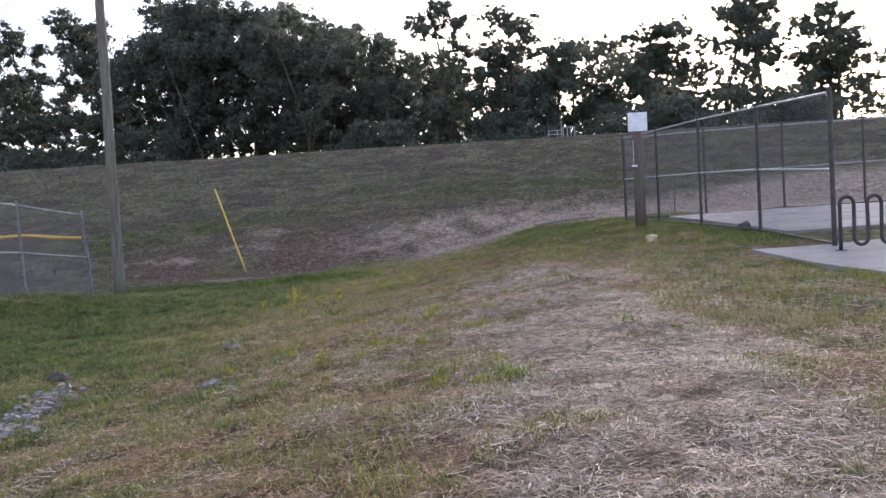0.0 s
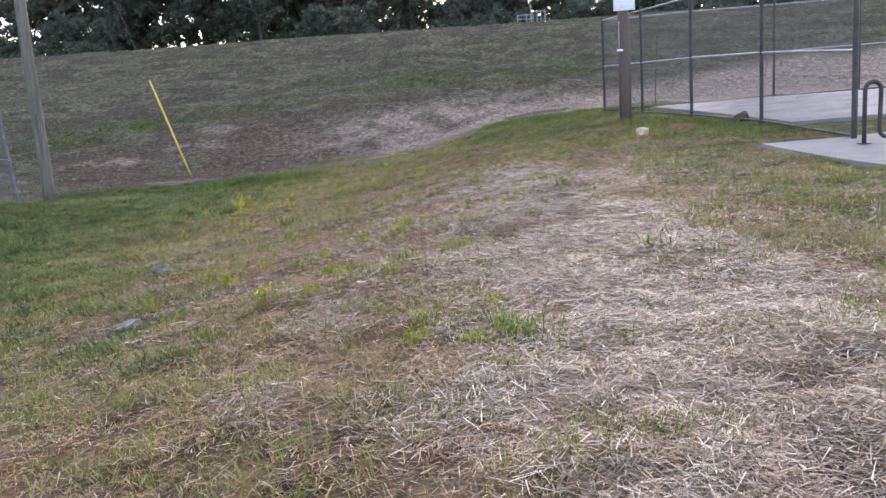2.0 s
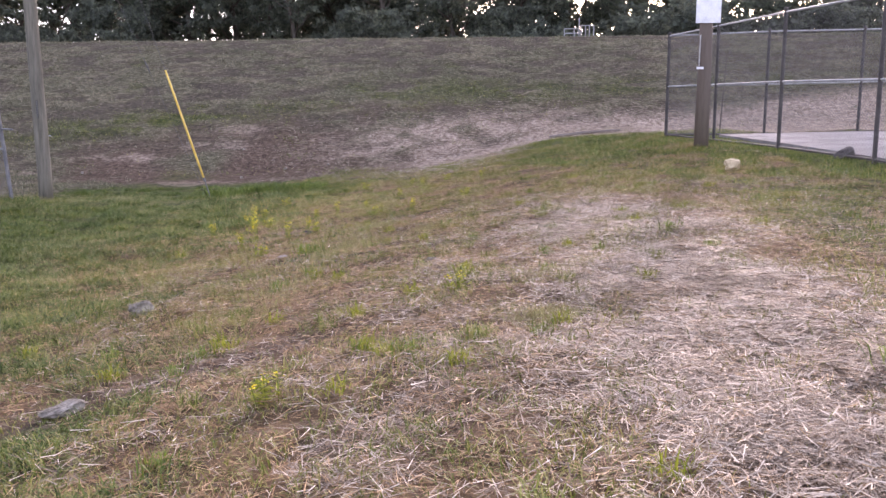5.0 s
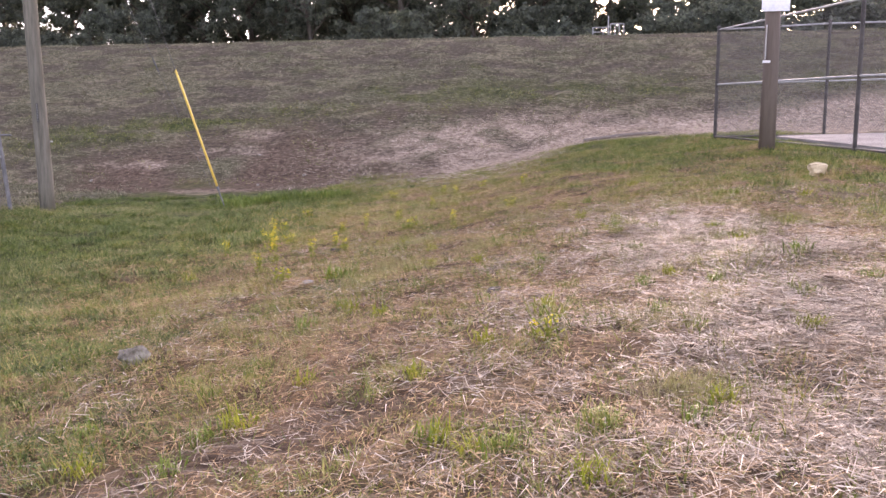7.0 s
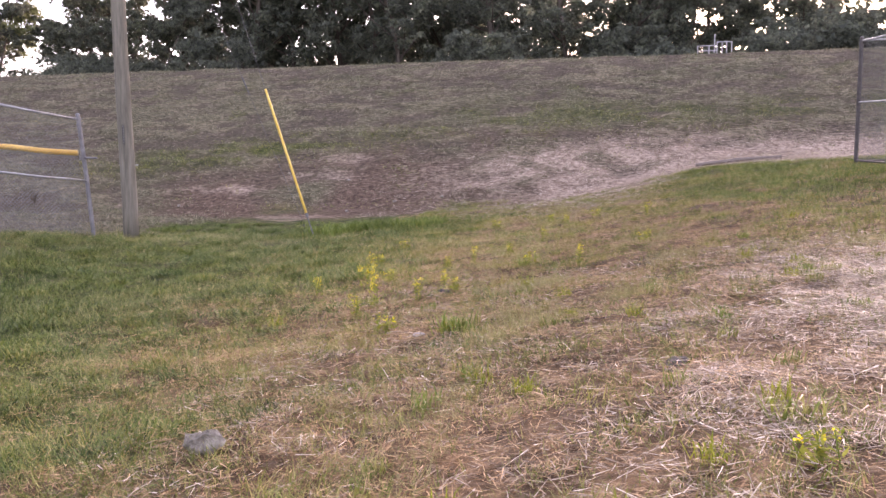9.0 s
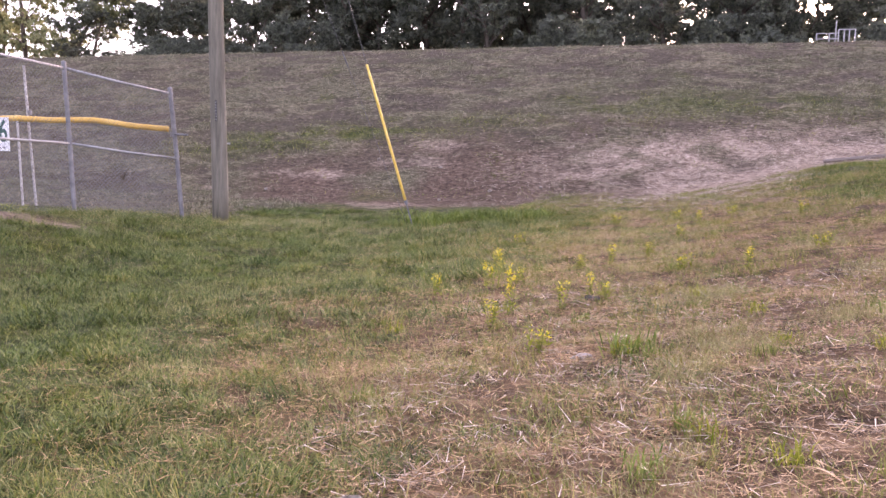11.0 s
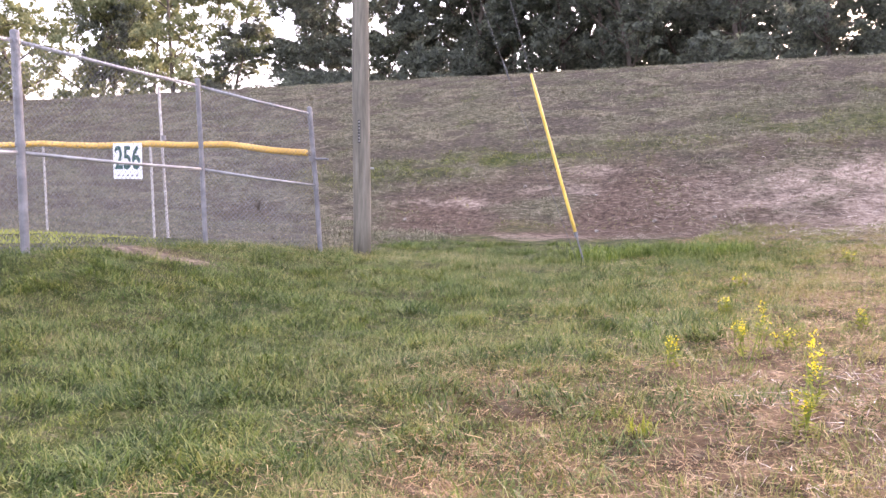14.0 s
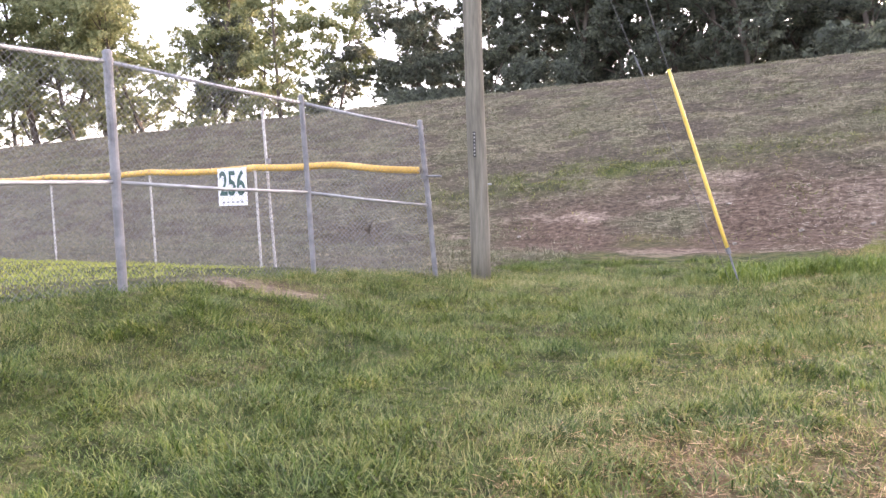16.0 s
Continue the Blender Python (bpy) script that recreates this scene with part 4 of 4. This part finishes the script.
# ---------------------------------------------------------------- fences
def fabric(p, q, low_p, low_q, top_p, top_q, pitch=0.072, wire=0.0023):
    """Diamond wire between two posts: straight wires laid both ways, just clear of one another."""
    b = Build()
    p, q = Vector((*p, 0)), Vector((*q, 0))
    along = q - p
    width = along.length
    along.normalize()
    out = Vector((-along.y, along.x, 0))
    hi = max(top_p - low_p, top_q - low_q)

    def at(s, t, off):
        f = s / width
        lo, tp = low_p + (low_q - low_p) * f, top_p + (top_q - top_p) * f
        return p + along * s + out * (off + 0.012 * math.sin(s * 2.1 + t * 1.7)) + Vector((0, 0, lo + (tp - lo) * t / hi))

    count = int((width + hi) / pitch)
    for way in (1, -1):
        for i in range(1, count):
            c = i * pitch
            s0, s1 = max(0.0, c - hi), min(width, c)
            if s1 - s0 < 0.02:
                continue
            t0, t1 = c - s0, c - s1
            if way < 0:
                t0, t1 = hi - t0, hi - t1
            n = 3
            pts = [at(s0 + (s1 - s0) * k / n, t0 + (t1 - t0) * k / n, 0.003 * way) for k in range(n + 1)]
            b.tube(pts, wire, 3, False)
    return b


def cap(build, p, r, steps=3):
    """A domed post top."""
    pts = [Vector(p) + Vector((0, 0, r * 0.9 * math.sin(k / steps * math.pi / 2))) for k in range(steps + 1)]
    build.tube(pts, [max(r * 1.12 * math.cos(k / steps * math.pi / 2), 0.004) for k in range(steps + 1)], 10)


def side_fence():
    ob = thing("chain_link_fence", "tall galvanised chain-link fence with leaning posts at a ball field", "fence")
    # base x, y, z; top x, y, z; pipe radius
    posts = [(-11.04, 22.2, -0.42, -11.27, 22.2, 1.97, 0.040), (-11.62, 20.19, -0.16, -11.79, 20.25, 2.22, 0.034),
             (-11.42, 17.23, 0.0, -11.57, 17.30, 2.36, 0.047), (-11.42, 14.2, 0.05, -11.5, 14.25, 2.38, 0.036), (-11.42, 11.2, 0.05, -11.5, 11.2, 2.42, 0.036)]
    for a in posts:
        b = Build().tube([(a[0], a[1], a[2] - 0.3), ((a[0] + a[3]) / 2, (a[1] + a[4]) / 2, (a[2] + a[5]) / 2), a[3:6]], a[6], 12)
        cap(b, a[3:6], a[6])
        d = Vector(a[3:6]) - Vector(a[0:3])
        for f in (0.5, 0.97):
            m = Vector(a[0:3]) + d * f
            b.tube([m - d.normalized() * 0.025, m + d.normalized() * 0.025], a[6] + 0.007, 12)
        part("post", b, M_GALV, ob, smooth=False)
    for i in range(len(posts) - 1):
        a, c = posts[i], posts[i + 1]
        for f, e, r, m in ((0.965, 0.965, 0.022, M_GALV_LIT), (0.485 - 0.011 * i, 0.474 - 0.011 * i, 0.020, M_GALV_LIT)):
            p = Vector(a[0:3]).lerp(Vector(a[3:6]), f)
            q = Vector(c[0:3]).lerp(Vector(c[3:6]), e)
            mid = p.lerp(q, 0.5) + Vector((0, 0, -0.012))
            part("top_rail" if f > 0.9 else "middle_rail", Build().tube([p, mid, q], r, 8), m, ob, smooth=True)
        part("wire_mesh", fabric(((a[0] + a[3]) / 2, a[1]), ((c[0] + c[3]) / 2, c[1]), a[2] + 0.03, c[2] + 0.03, a[5] - 0.06, c[5] - 0.06), M_WIRE, ob, "galvanised diamond wire")


def caught_scrap(x, y, z):
    """A shrivelled dark sprig hooked in the wire."""
    rng = random.Random(77)
    ob = thing("dried_sprig", "shrivelled dark sprig hooked in the chain-link wire", "sprig", (x, y, z))
    stems, v, f = Build(), [], []
    for k in range(3):
        top = Vector((rng.uniform(-0.02, 0.03), rng.uniform(-0.05, 0.05), rng.uniform(0.05, 0.10)))
        stems.tube([(0, 0, -0.14), (0.004, 0.004, 0), top], [0.004, 0.006, 0.003], 5)
        for j in range(7):
            c = top * rng.uniform(-0.2, 1.0)
            b = rng.uniform(0, 6.28)
            d = Vector((0.3 * math.cos(b), math.cos(b), math.sin(b))) * rng.uniform(0.03, 0.055)
            w = Vector((0.01, -d.z * 0.35, d.y * 0.35))
            n = len(v)
            v += [c, c + d * 0.5 + w, c + d, c + d * 0.5 - w]
            f.append((n, n + 1, n + 2, n + 3))
    part("stem_tuft", stems, M_BARK, ob, kind="stuff")
    part("foliage", Build().add(v, f), M_BARK, ob, "shrivelled dark leaves", kind="stuff")


caught_scrap(-11.45, 21.11, 0.42)


def outfield_fence():
    ob = thing("outfield_fence", "low chain-link outfield fence topped with yellow safety tubing", "fence")
    line = [(-11.24, 22.1, 1.24)] + [(-13.60 - 2.98 * k + (0.27 if k == 1 else 0.0), 21.1 + 0.12 * min(k, 3), 1.37 + 0.045 * min(k, 4)) for k in range(10)]
    for i, (x, y, z) in enumerate(line[1:]):
        g = gz(x, y)
        b = Build().tube([(x + 0.05, y, g - 0.2), (x, y, z)], 0.020, 10)
        part("post", b, M_WHITEPIPE, ob, "worn pale steel post")
    pts = []
    for i in range(len(line) - 1):
        a, c = Vector(line[i]), Vector(line[i + 1])
        for k in range(10):
            f = k / 10
            p = a.lerp(c, f)
            sag = -0.035 * math.sin(f * math.pi) if i else 0.06 * math.exp(-((f - 0.5) / 0.2) ** 2)
            pts.append(p + Vector((0, 0, sag + 0.02)))
    pts.append(Vector(line[-1]))
    fine = []
    for i in range(len(pts) - 1):
        n = 6 if i < 30 else 2
        fine += [pts[i].lerp(pts[i + 1], k / n) for k in range(n)]
    radii = [0.050 + (0.004 if i % 2 else 0.0) for i in range(len(fine))]
    part("safety_tubing", Build().tube(fine, radii, 10), M_YELLOW, ob, "corrugated yellow plastic tubing", True)
    for i in range(len(line) - 1):
        a, c = line[i], line[i + 1]
        part("wire_mesh", fabric(a[:2], c[:2], gz(*a[:2]) + 0.02, gz(*c[:2]) + 0.02, a[2], c[2]), M_WIRE, ob, "galvanised diamond wire")
    pole = thing("foul_line_post", "slim white steel post with peeling paint at the fence", "post")
    x, y = -13.75, 21.45
    part("shaft", Build().tube([(x + 0.16, y, gz(x, y) - 0.2), (x + 0.06, y, 1.2), (x, y, 2.33)], 0.022, 10), M_WHITEPIPE, pole)
    part("clamp", Build().tube([(x + 0.09, y, 1.46), (x + 0.085, y, 1.54)], 0.036, 10), M_GALV, pole)


def lettering(body, size, name, material, parent, m, label="", thick=0.002):
    cu = bpy.data.curves.new(name, "FONT")
    cu.body, cu.size, cu.extrude, cu.align_x, cu.align_y = body, size, thick, "CENTER", "CENTER"
    cu.offset = size * 0.018
    tmp = bpy.data.objects.new(name, cu)
    me = bpy.data.meshes.new_from_object(tmp)
    bpy.data.objects.remove(tmp)
    me.transform(m)
    return part(name, me, material, parent, label)


def rail_stub():
    ob = thing("rail_stub", "short galvanised pipe end sticking out past a fence post", "pipe")
    a = Vector((-11.20, 22.16, 1.17))
    part("pipe", Build().tube([a, a + Vector((0.30, 0.02, -0.01))], 0.018, 8), M_GALV, ob)
    part("clamp", Build().tube([a - Vector((0, 0, 0.04)), a + Vector((0, 0, 0.04))], 0.048, 10), M_GALV, ob)


rail_stub()


def distance_sign():
    a, b = Vector((-14.38, 21.09, 0)), Vector((-13.70, 21.06, 0))
    turn = math.degrees(math.atan2(b.y - a.y, b.x - a.x))
    c = (a + b) / 2
    ob = thing("distance_sign", "white panel with dark green number 256 wired to the fence", "sign", (c.x, c.y - 0.045, 1.11), turn=turn)
    part("panel", Build().box((0, 0, 0), (0.68, 0.006, 0.58), bevel=0.002), M_WHITE, ob)
    face = Matrix.Translation((0, -0.006, 0.035)) @ Matrix.Rotation(math.pi / 2, 4, "X") @ Matrix.Diagonal((1.02, 1.32, 1, 1))
    lettering("256", 0.40, "number", M_INK, ob, face, "dark green condensed numerals")
    for k in range(5):
        part("small_mark", Build().box((-0.22 + 0.11 * k, -0.005, -0.235), (0.045, 0.004, 0.028)), M_GALV, ob)


side_fence()
outfield_fence()
distance_sign()


# ---------------------------------------------------------------- pole and guys
def utility_pole():
    x, y = -10.45, 22.42
    g = gz(x, y)
    ob = thing("utility_pole", "weathered grey wooden utility pole standing in long grass", "pole", (x, y, g))
    pts = [(0.03 - 0.005 * k + 0.012 * math.sin(k * 1.3), 0.006 * math.cos(k * 1.9), -0.4 + k * 1.0) for k in range(13)]
    part("shaft", Build().tube(pts, [0.146 - 0.0035 * k for k in range(13)], 18), M_POLE, ob, smooth=True)
    plate = Build()
    d = Vector((0.55, -0.83, 0)).normalized()
    s = Vector((-d.y, d.x, 0))
    c = Vector((0.03, 0, 1.95)) + d * 0.132 - s * 0.05
    turn = Matrix.Rotation(math.atan2(s.y, s.x), 4, "Z")
    plate.box(c, (0.038, 0.012, 0.36), turn, 0.002)
    pl = part("number_plate", plate, M_BLACK, ob, "narrow black plate with pale marks")
    for k in range(7):
        part("mark", Build().box(c + d * 0.007 + Vector((0, 0, 0.15 - 0.05 * k)), (0.016, 0.004, 0.018), turn), M_WHITEPIPE, pl)
    bolt = Vector((0.03, 0, 1.38)) + s * 0.13
    part("bolt", Build().tube([bolt, bolt + s * 0.06], 0.014, 8), M_STEEL, ob)
    part("bracket", Build().box(Vector((0.0, -0.05, 8.2)), (0.36, 0.14, 0.10), bevel=0.01), M_STEEL, ob)


def sag_line(p, q, sag, n=14):
    p, q = Vector(p), Vector(q)
    return [p.lerp(q, k / n) - Vector((0, 0, sag * 4 * (k / n) * (1 - k / n))) for k in range(n + 1)]


def guys():
    foot = Vector((-6.93, 22.96, -0.32))
    top = Vector((-10.38, 22.36, 11.2))
    d = (top - foot).normalized()
    ob = thing("guy_wire", "steel guy wire with yellow plastic guard sleeve on an anchor", "guy wire")
    part("strand", Build().tube([foot + d * 0.3, top], 0.0048, 6), M_STRAND, ob)
    part("anchor_rod", Build().tube([foot - d * 0.2, foot + d * 0.42], 0.012, 8).tube([foot + d * 0.36, foot + d * 0.44], 0.03, 8), M_GALV, ob, "dull anchor rod with eye")
    a, b = foot + d * 0.42, foot + d * 2.86
    pts = [a.lerp(b, k / 8) for k in range(9)]
    part("guard", Build().tube(pts, [0.024] * 8 + [0.019], 12), M_GUARD, ob, "bright yellow plastic guard", True)
    two = thing("guy_wire", "thin lower steel guy wire with a strain link", "guy wire")
    top = Vector((-10.38, 22.36, 8.3))
    foot = foot + Vector((-0.12, 0.05, 0))
    e = (top - foot).normalized()
    part("strand", Build().tube([foot, top], 0.0032, 6), M_STRAND, two)
    p = foot.lerp(top, 0.31)
    part("strain_link", Build().tube([p, p + e * 0.08, p + e * 0.26, p + e * 0.34], [0.006, 0.013, 0.013, 0.006], 8), M_STRAND, two)
    line = thing("power_line", "overhead cable strung from the utility pole", "cable")
    part("conductor", Build().tube(sag_line((-10.42, 22.4, 9.2), (-58, 58, 9.0), 0.5), 0.011, 5), M_BLACK, line)


utility_pole()
guys()


# ---------------------------------------------------------------- court corner: fence, slab, rack, pole
def court_fence():
    ob = thing("court_fence", "tall chain-link court fence, coloured backlit dark, with a galvanised middle rail", "fence")
    front = [(3.80, 27.65), (4.36, 24.85), (4.90, 22.0), (5.46, 19.1), (5.76, 15.95), (6.1, 13.0), (6.4, 10.0)]
    back = [(3.80, 27.65), (6.15, 27.05), (8.55, 27.3), (11.0, 27.5), (13.5, 27.75), (16.0, 28.0), (18.5, 28.25)]
    done = set()
    for run in (front, back):
        for x, y in run:
            if (x, y) in done:
                continue
            done.add((x, y))
            g = gz(x, y)
            b = Build().tube([(x, y, g - 0.3), (x, y, g + 2.68)], 0.042 if (x, y) in (front[0], front[4]) else 0.036, 10)
            cap(b, (x, y, g + 2.68), 0.038)
            part("post", b, M_DARKPIPE, ob, smooth=False)
        for i in range(len(run) - 1):
            if run is front and i > 3:
                continue
            (ax, ay), (cx, cy) = run[i], run[i + 1]
            ga, gc = gz(ax, ay), gz(cx, cy)
            part("top_rail", Build().tube([(ax, ay, ga + 2.62), (cx, cy, gc + 2.62)], 0.021, 8), M_GALV_LIT, ob)
            part("middle_rail", Build().tube([(ax, ay, ga + 1.32), (cx, cy, gc + 1.32)], 0.021, 8), M_GALV_LIT, ob)
            part("bottom_rail", Build().tube([(ax, ay, ga + 0.07), (cx, cy, gc + 0.07)], 0.021, 8), M_DARKPIPE, ob)
            part("wire_mesh", fabric((ax, ay), (cx, cy), ga + 0.06, gc + 0.06, ga + 2.6, gc + 2.6, 0.075, 0.0019), M_DARKWIRE, ob)


def draped(corners, n, m, top, thick):
    """A slab that follows the ground between four corners."""
    a, b, c, d = [Vector((*p, 0)) for p in corners]
    verts, faces = [], []
    for j in range(m + 1):
        for i in range(n + 1):
            p = a.lerp(b, i / n).lerp(d.lerp(c, i / n), j / m)
            z = float(height(np.array([p.x]), np.array([p.y]))[0])
            verts.append((p.x, p.y, z + top))
    k = len(verts)
    verts += [(x, y, z - thick) for x, y, z in verts]
    w = n + 1
    for j in range(m):
        for i in range(n):
            q = j * w + i
            faces.append((q, q + 1, q + w + 1, q + w))
            faces.append((k + q, k + q + w, k + q + w + 1, k + q + 1))
    rim = [i for i in range(n)] + [j * w + n for j in range(m)] + [m * w + n - i for i in range(n)] + [(m - j) * w for j in range(m)]
    for i in range(len(rim)):
        p, q = rim[i], rim[(i + 1) % len(rim)]
        faces.append((p, k + p, k + q, q))
    return Build().add(verts, faces)


def court():
    ob = new("pavement_court", draped([(5.75, 18.4), (17.0, 18.4), (17.0, 26.9), (5.0, 26.9)], 12, 10, 0.07, 0.15).mesh("pavement_court"))
    ob.data.materials.append(M_CONC)
    tagged(ob, "pale concrete court pad behind a chain-link fence", "pavement", kind="structure")
    ob = new("pavement_walk", draped([(5.35, 9.5), (9.5, 9.5), (9.5, 16.9), (4.40, 15.95)], 10, 12, 0.045, 0.14).mesh("pavement_walk"))
    ob.data.materials.append(M_CONC)
    tagged(ob, "pale concrete walk slab set in the grass", "pavement", kind="structure")


def bike_rack():
    ob = thing("bike_rack", "dark wave-shaped tubular bike rack on a concrete slab", "bike rack")
    g = float(height(np.array([6.2]), np.array([15.3]))[0]) + 0.045
    pts = []
    x, y = 5.62, 15.32
    w, hi = 0.22, 0.86
    r = w / 2
    pts.append((x, y, g))
    for k in range(7):
        up = k % 2 == 0
        cz = g + (hi - r if up else 0.08 + r)
        for s in range(9):
            a = math.pi - math.pi * s / 8
            pts.append((x + r + r * math.cos(a), y + 0.02 * k, cz + (r if up else -r) * math.sin(a)))
        x += w
    pts.append((x, y + 0.12, g))
    part("bent_tube", Build().tube(pts, 0.030, 10), M_DARKPIPE, ob, smooth=True)
    for px, py in ((5.62, 15.32), (x, y + 0.12)):
        part("base_plate", Build().box((px, py, g + 0.004), (0.14, 0.14, 0.012), bevel=0.002), M_DARKPIPE, ob)


def sign_post():
    x, y = 3.47, 22.2
    g = gz(x, y)
    ob = thing("notice_post", "thick wooden post carrying a blank white panel by the fence", "post", (x, y, g))
    part("shaft", Build().tube([(0, 0, -0.3), (0.004, 0, 1.2), (-0.004, 0, 3.62 - g)], [0.142, 0.132, 0.12], 18), M_POLE_DARK, ob, smooth=True)
    part("panel", Build().box((0.0, -0.14, 3.40 - g), (0.47, 0.012, 0.46), bevel=0.004), M_WHITE, ob, "blank white square panel")
    part("tag", Build().box((-0.11, -0.128, 2.32 - g), (0.13, 0.008, 0.045)), M_WHITE, ob, "small white tag")
    part("conduit", Build().tube([(-0.125, -0.09, 2.36 - g), (-0.12, -0.09, 2.95 - g)], 0.011, 6), M_WHITEPIPE, ob, "thin pale conduit")


def crest_railing():
    x, y = 2.75, 44.2
    g = gz(x, y)
    ob = thing("pipe_railing", "grey pipe railing of a small outlet on the levee crest", "railing", (x, y, g))
    for k, (a, h) in enumerate(((-0.65, 0.55), (-0.2, 0.55), (0.12, 0.72), (0.32, 0.72), (0.5, 0.72), (0.7, 0.72))):
        part("upright", Build().tube([(a, 0, -0.1), (a, 0, h * 0.8)], 0.022, 6), M_STEEL, ob)
    part("rail", Build().tube([(-0.65, 0, 0.42), (0.12, 0, 0.42)], 0.02, 6), M_STEEL, ob)
    part("rail", Build().tube([(-0.65, 0, 0.22), (0.12, 0, 0.22)], 0.02, 6), M_STEEL, ob)
    part("rail", Build().tube([(0.12, 0, 0.56), (0.7, 0, 0.56)], 0.02, 6), M_STEEL, ob)
    part("mast", Build().tube([(0.02, 0, -0.1), (0.02, 0, 0.9)], 0.024, 6), M_STEEL, ob)


def stake():
    x, y = 5.65, 29.5
    ob = thing("marker_stake", "thin leaning brown stake standing in sandy soil", "stake", (x, y, gz(x, y)))
    part("shaft", Build().tube([(0, 0, -0.2), (0.05, 0, 1.0), (0.11, 0, 2.1)], [0.02, 0.018, 0.014], 8), M_TIMBER, ob)


court_fence()
court()
bike_rack()
sign_post()
crest_railing()
stake()


# ---------------------------------------------------------------- stones and timber
def stone(name, label, x, y, size, material, seed, turn=0.0, sink=0.25, cut=0.0):
    bm = bmesh.new()
    bmesh.ops.create_icosphere(bm, subdivisions=3, radius=0.5)
    rng = random.Random(seed)
    planes = [(Vector((rng.gauss(0, 1), rng.gauss(0, 1), rng.gauss(0, 1))).normalized(), rng.uniform(0.24, 0.40)) for _ in range(13)]
    for w in bm.verts:
        for nrm, d in planes:
            over = w.co.dot(nrm) - d
            if over > 0:
                w.co -= nrm * over * 0.97
        w.co += w.co.normalized() * float(vnoise(np.array([w.co.x * 3 + seed]), np.array([w.co.y * 3 + w.co.z * 5]), 0.22, seed)[0] - 0.5) * (0.07 + cut * 0.2)
        w.co = Vector((w.co.x * size[0] * 1.3, w.co.y * size[1] * 1.3, w.co.z * size[2] * 1.3))
    me = bpy.data.meshes.new(name)
    bm.to_mesh(me)
    bm.free()
    me.materials.append(material)
    ob = new(name, me)
    ob.matrix_world = pose(x, y, gz(x, y) + size[2] * (0.5 - sink), 0, 0, turn)
    return tagged(ob, label, "rock")


stone("rock", "rough grey rock half sunk in thin grass", -3.56, 12.56, (0.20, 0.14, 0.14), M_ROCK, 3, 20, 0.2, 0.3)
stone("rock", "flat angular grey stone among dead grass", -2.92, 10.16, (0.25, 0.17, 0.12), M_ROCK, 4, 25, 0.3, 0.25)
stone("rock", "pale cream boulder lying in green grass", 3.2, 18.8, (0.28, 0.25, 0.21), M_PALEROCK, 5, 10, 0.08, 0.2)
stone("rock", "dark rounded stone beside the court fence", 5.36, 19.95, (0.36, 0.30, 0.30), M_DARKROCK, 6, 0)
stone("rock", "small bleached root lying in dead grass", -2.95, 14.86, (0.15, 0.04, 0.035), M_SCRAP, 7, 30)
stone("rock", "small dark stone in thin grass", -3.09, 16.63, (0.12, 0.08, 0.06), M_DARKROCK, 8, 10)
stone("rock", "small dark stone in dead grass", -1.05, 13.5, (0.16, 0.12, 0.07), M_DARKROCK, 9, 40)
stone("rock", "dark angular rock at the edge of a gravel heap", -5.42, 11.5, (0.30, 0.22, 0.2), M_DARKROCK, 20, 30)


def gravel():
    """Loose pale stones spilled down the bank."""
    rng = random.Random(31)
    b = Build()
    for k in range(420):
        t = rng.random()
        x, y = -5.15 + 0.55 * t + rng.gauss(0, 0.17), 11.0 - 2.0 * t + rng.gauss(0, 0.17)
        r = rng.choice((0.012, 0.016, 0.02, 0.026, 0.045))
        m = Matrix.Rotation(rng.uniform(0, 6.28), 4, "Z") @ Matrix.Rotation(rng.uniform(-0.6, 0.6), 4, "X")
        corners = [Vector((sx * r * rng.uniform(0.6, 1.1), sy * r * rng.uniform(0.5, 0.9), sz * r * rng.uniform(0.4, 0.7))) for sx in (-1, 1) for sy in (-1, 1) for sz in (-1, 1)]
        c = Vector((x, y, gz(x, y) + r * 0.3))
        b.add([m @ p + c for p in corners], [(0, 1, 3, 2), (4, 6, 7, 5), (0, 4, 5, 1), (2, 3, 7, 6), (0, 2, 6, 4), (1, 5, 7, 3)])
    me = b.mesh("gravel")
    me.materials.append(M_GRAVEL)
    tagged(new("gravel", me), "loose pale grey gravel spilled in long grass", "gravel", kind="stuff")


gravel()
for i, (sx, sy) in enumerate(((-9.2, 31.9), (-7.4, 30.6), (-13.9, 30.2), (-6.1, 30.9), (-11.3, 32.4), (-8.6, 29.9))):
    stone("rock", "small pale stone on worn levee soil", sx, sy, (0.12, 0.10, 0.08), M_ROCK, 40 + i, i * 63)
log = thing("timber", "weathered landscape timber lying along the dirt path", "timber")
part("beam", Build().tube([(0.95, 32.42, gz(0.95, 32.42) + 0.06), (2.1, 32.5, gz(2.1, 32.5) + 0.07), (3.25, 32.55, gz(3.25, 32.55) + 0.06)], 0.05, 8), M_TIMBER, log)
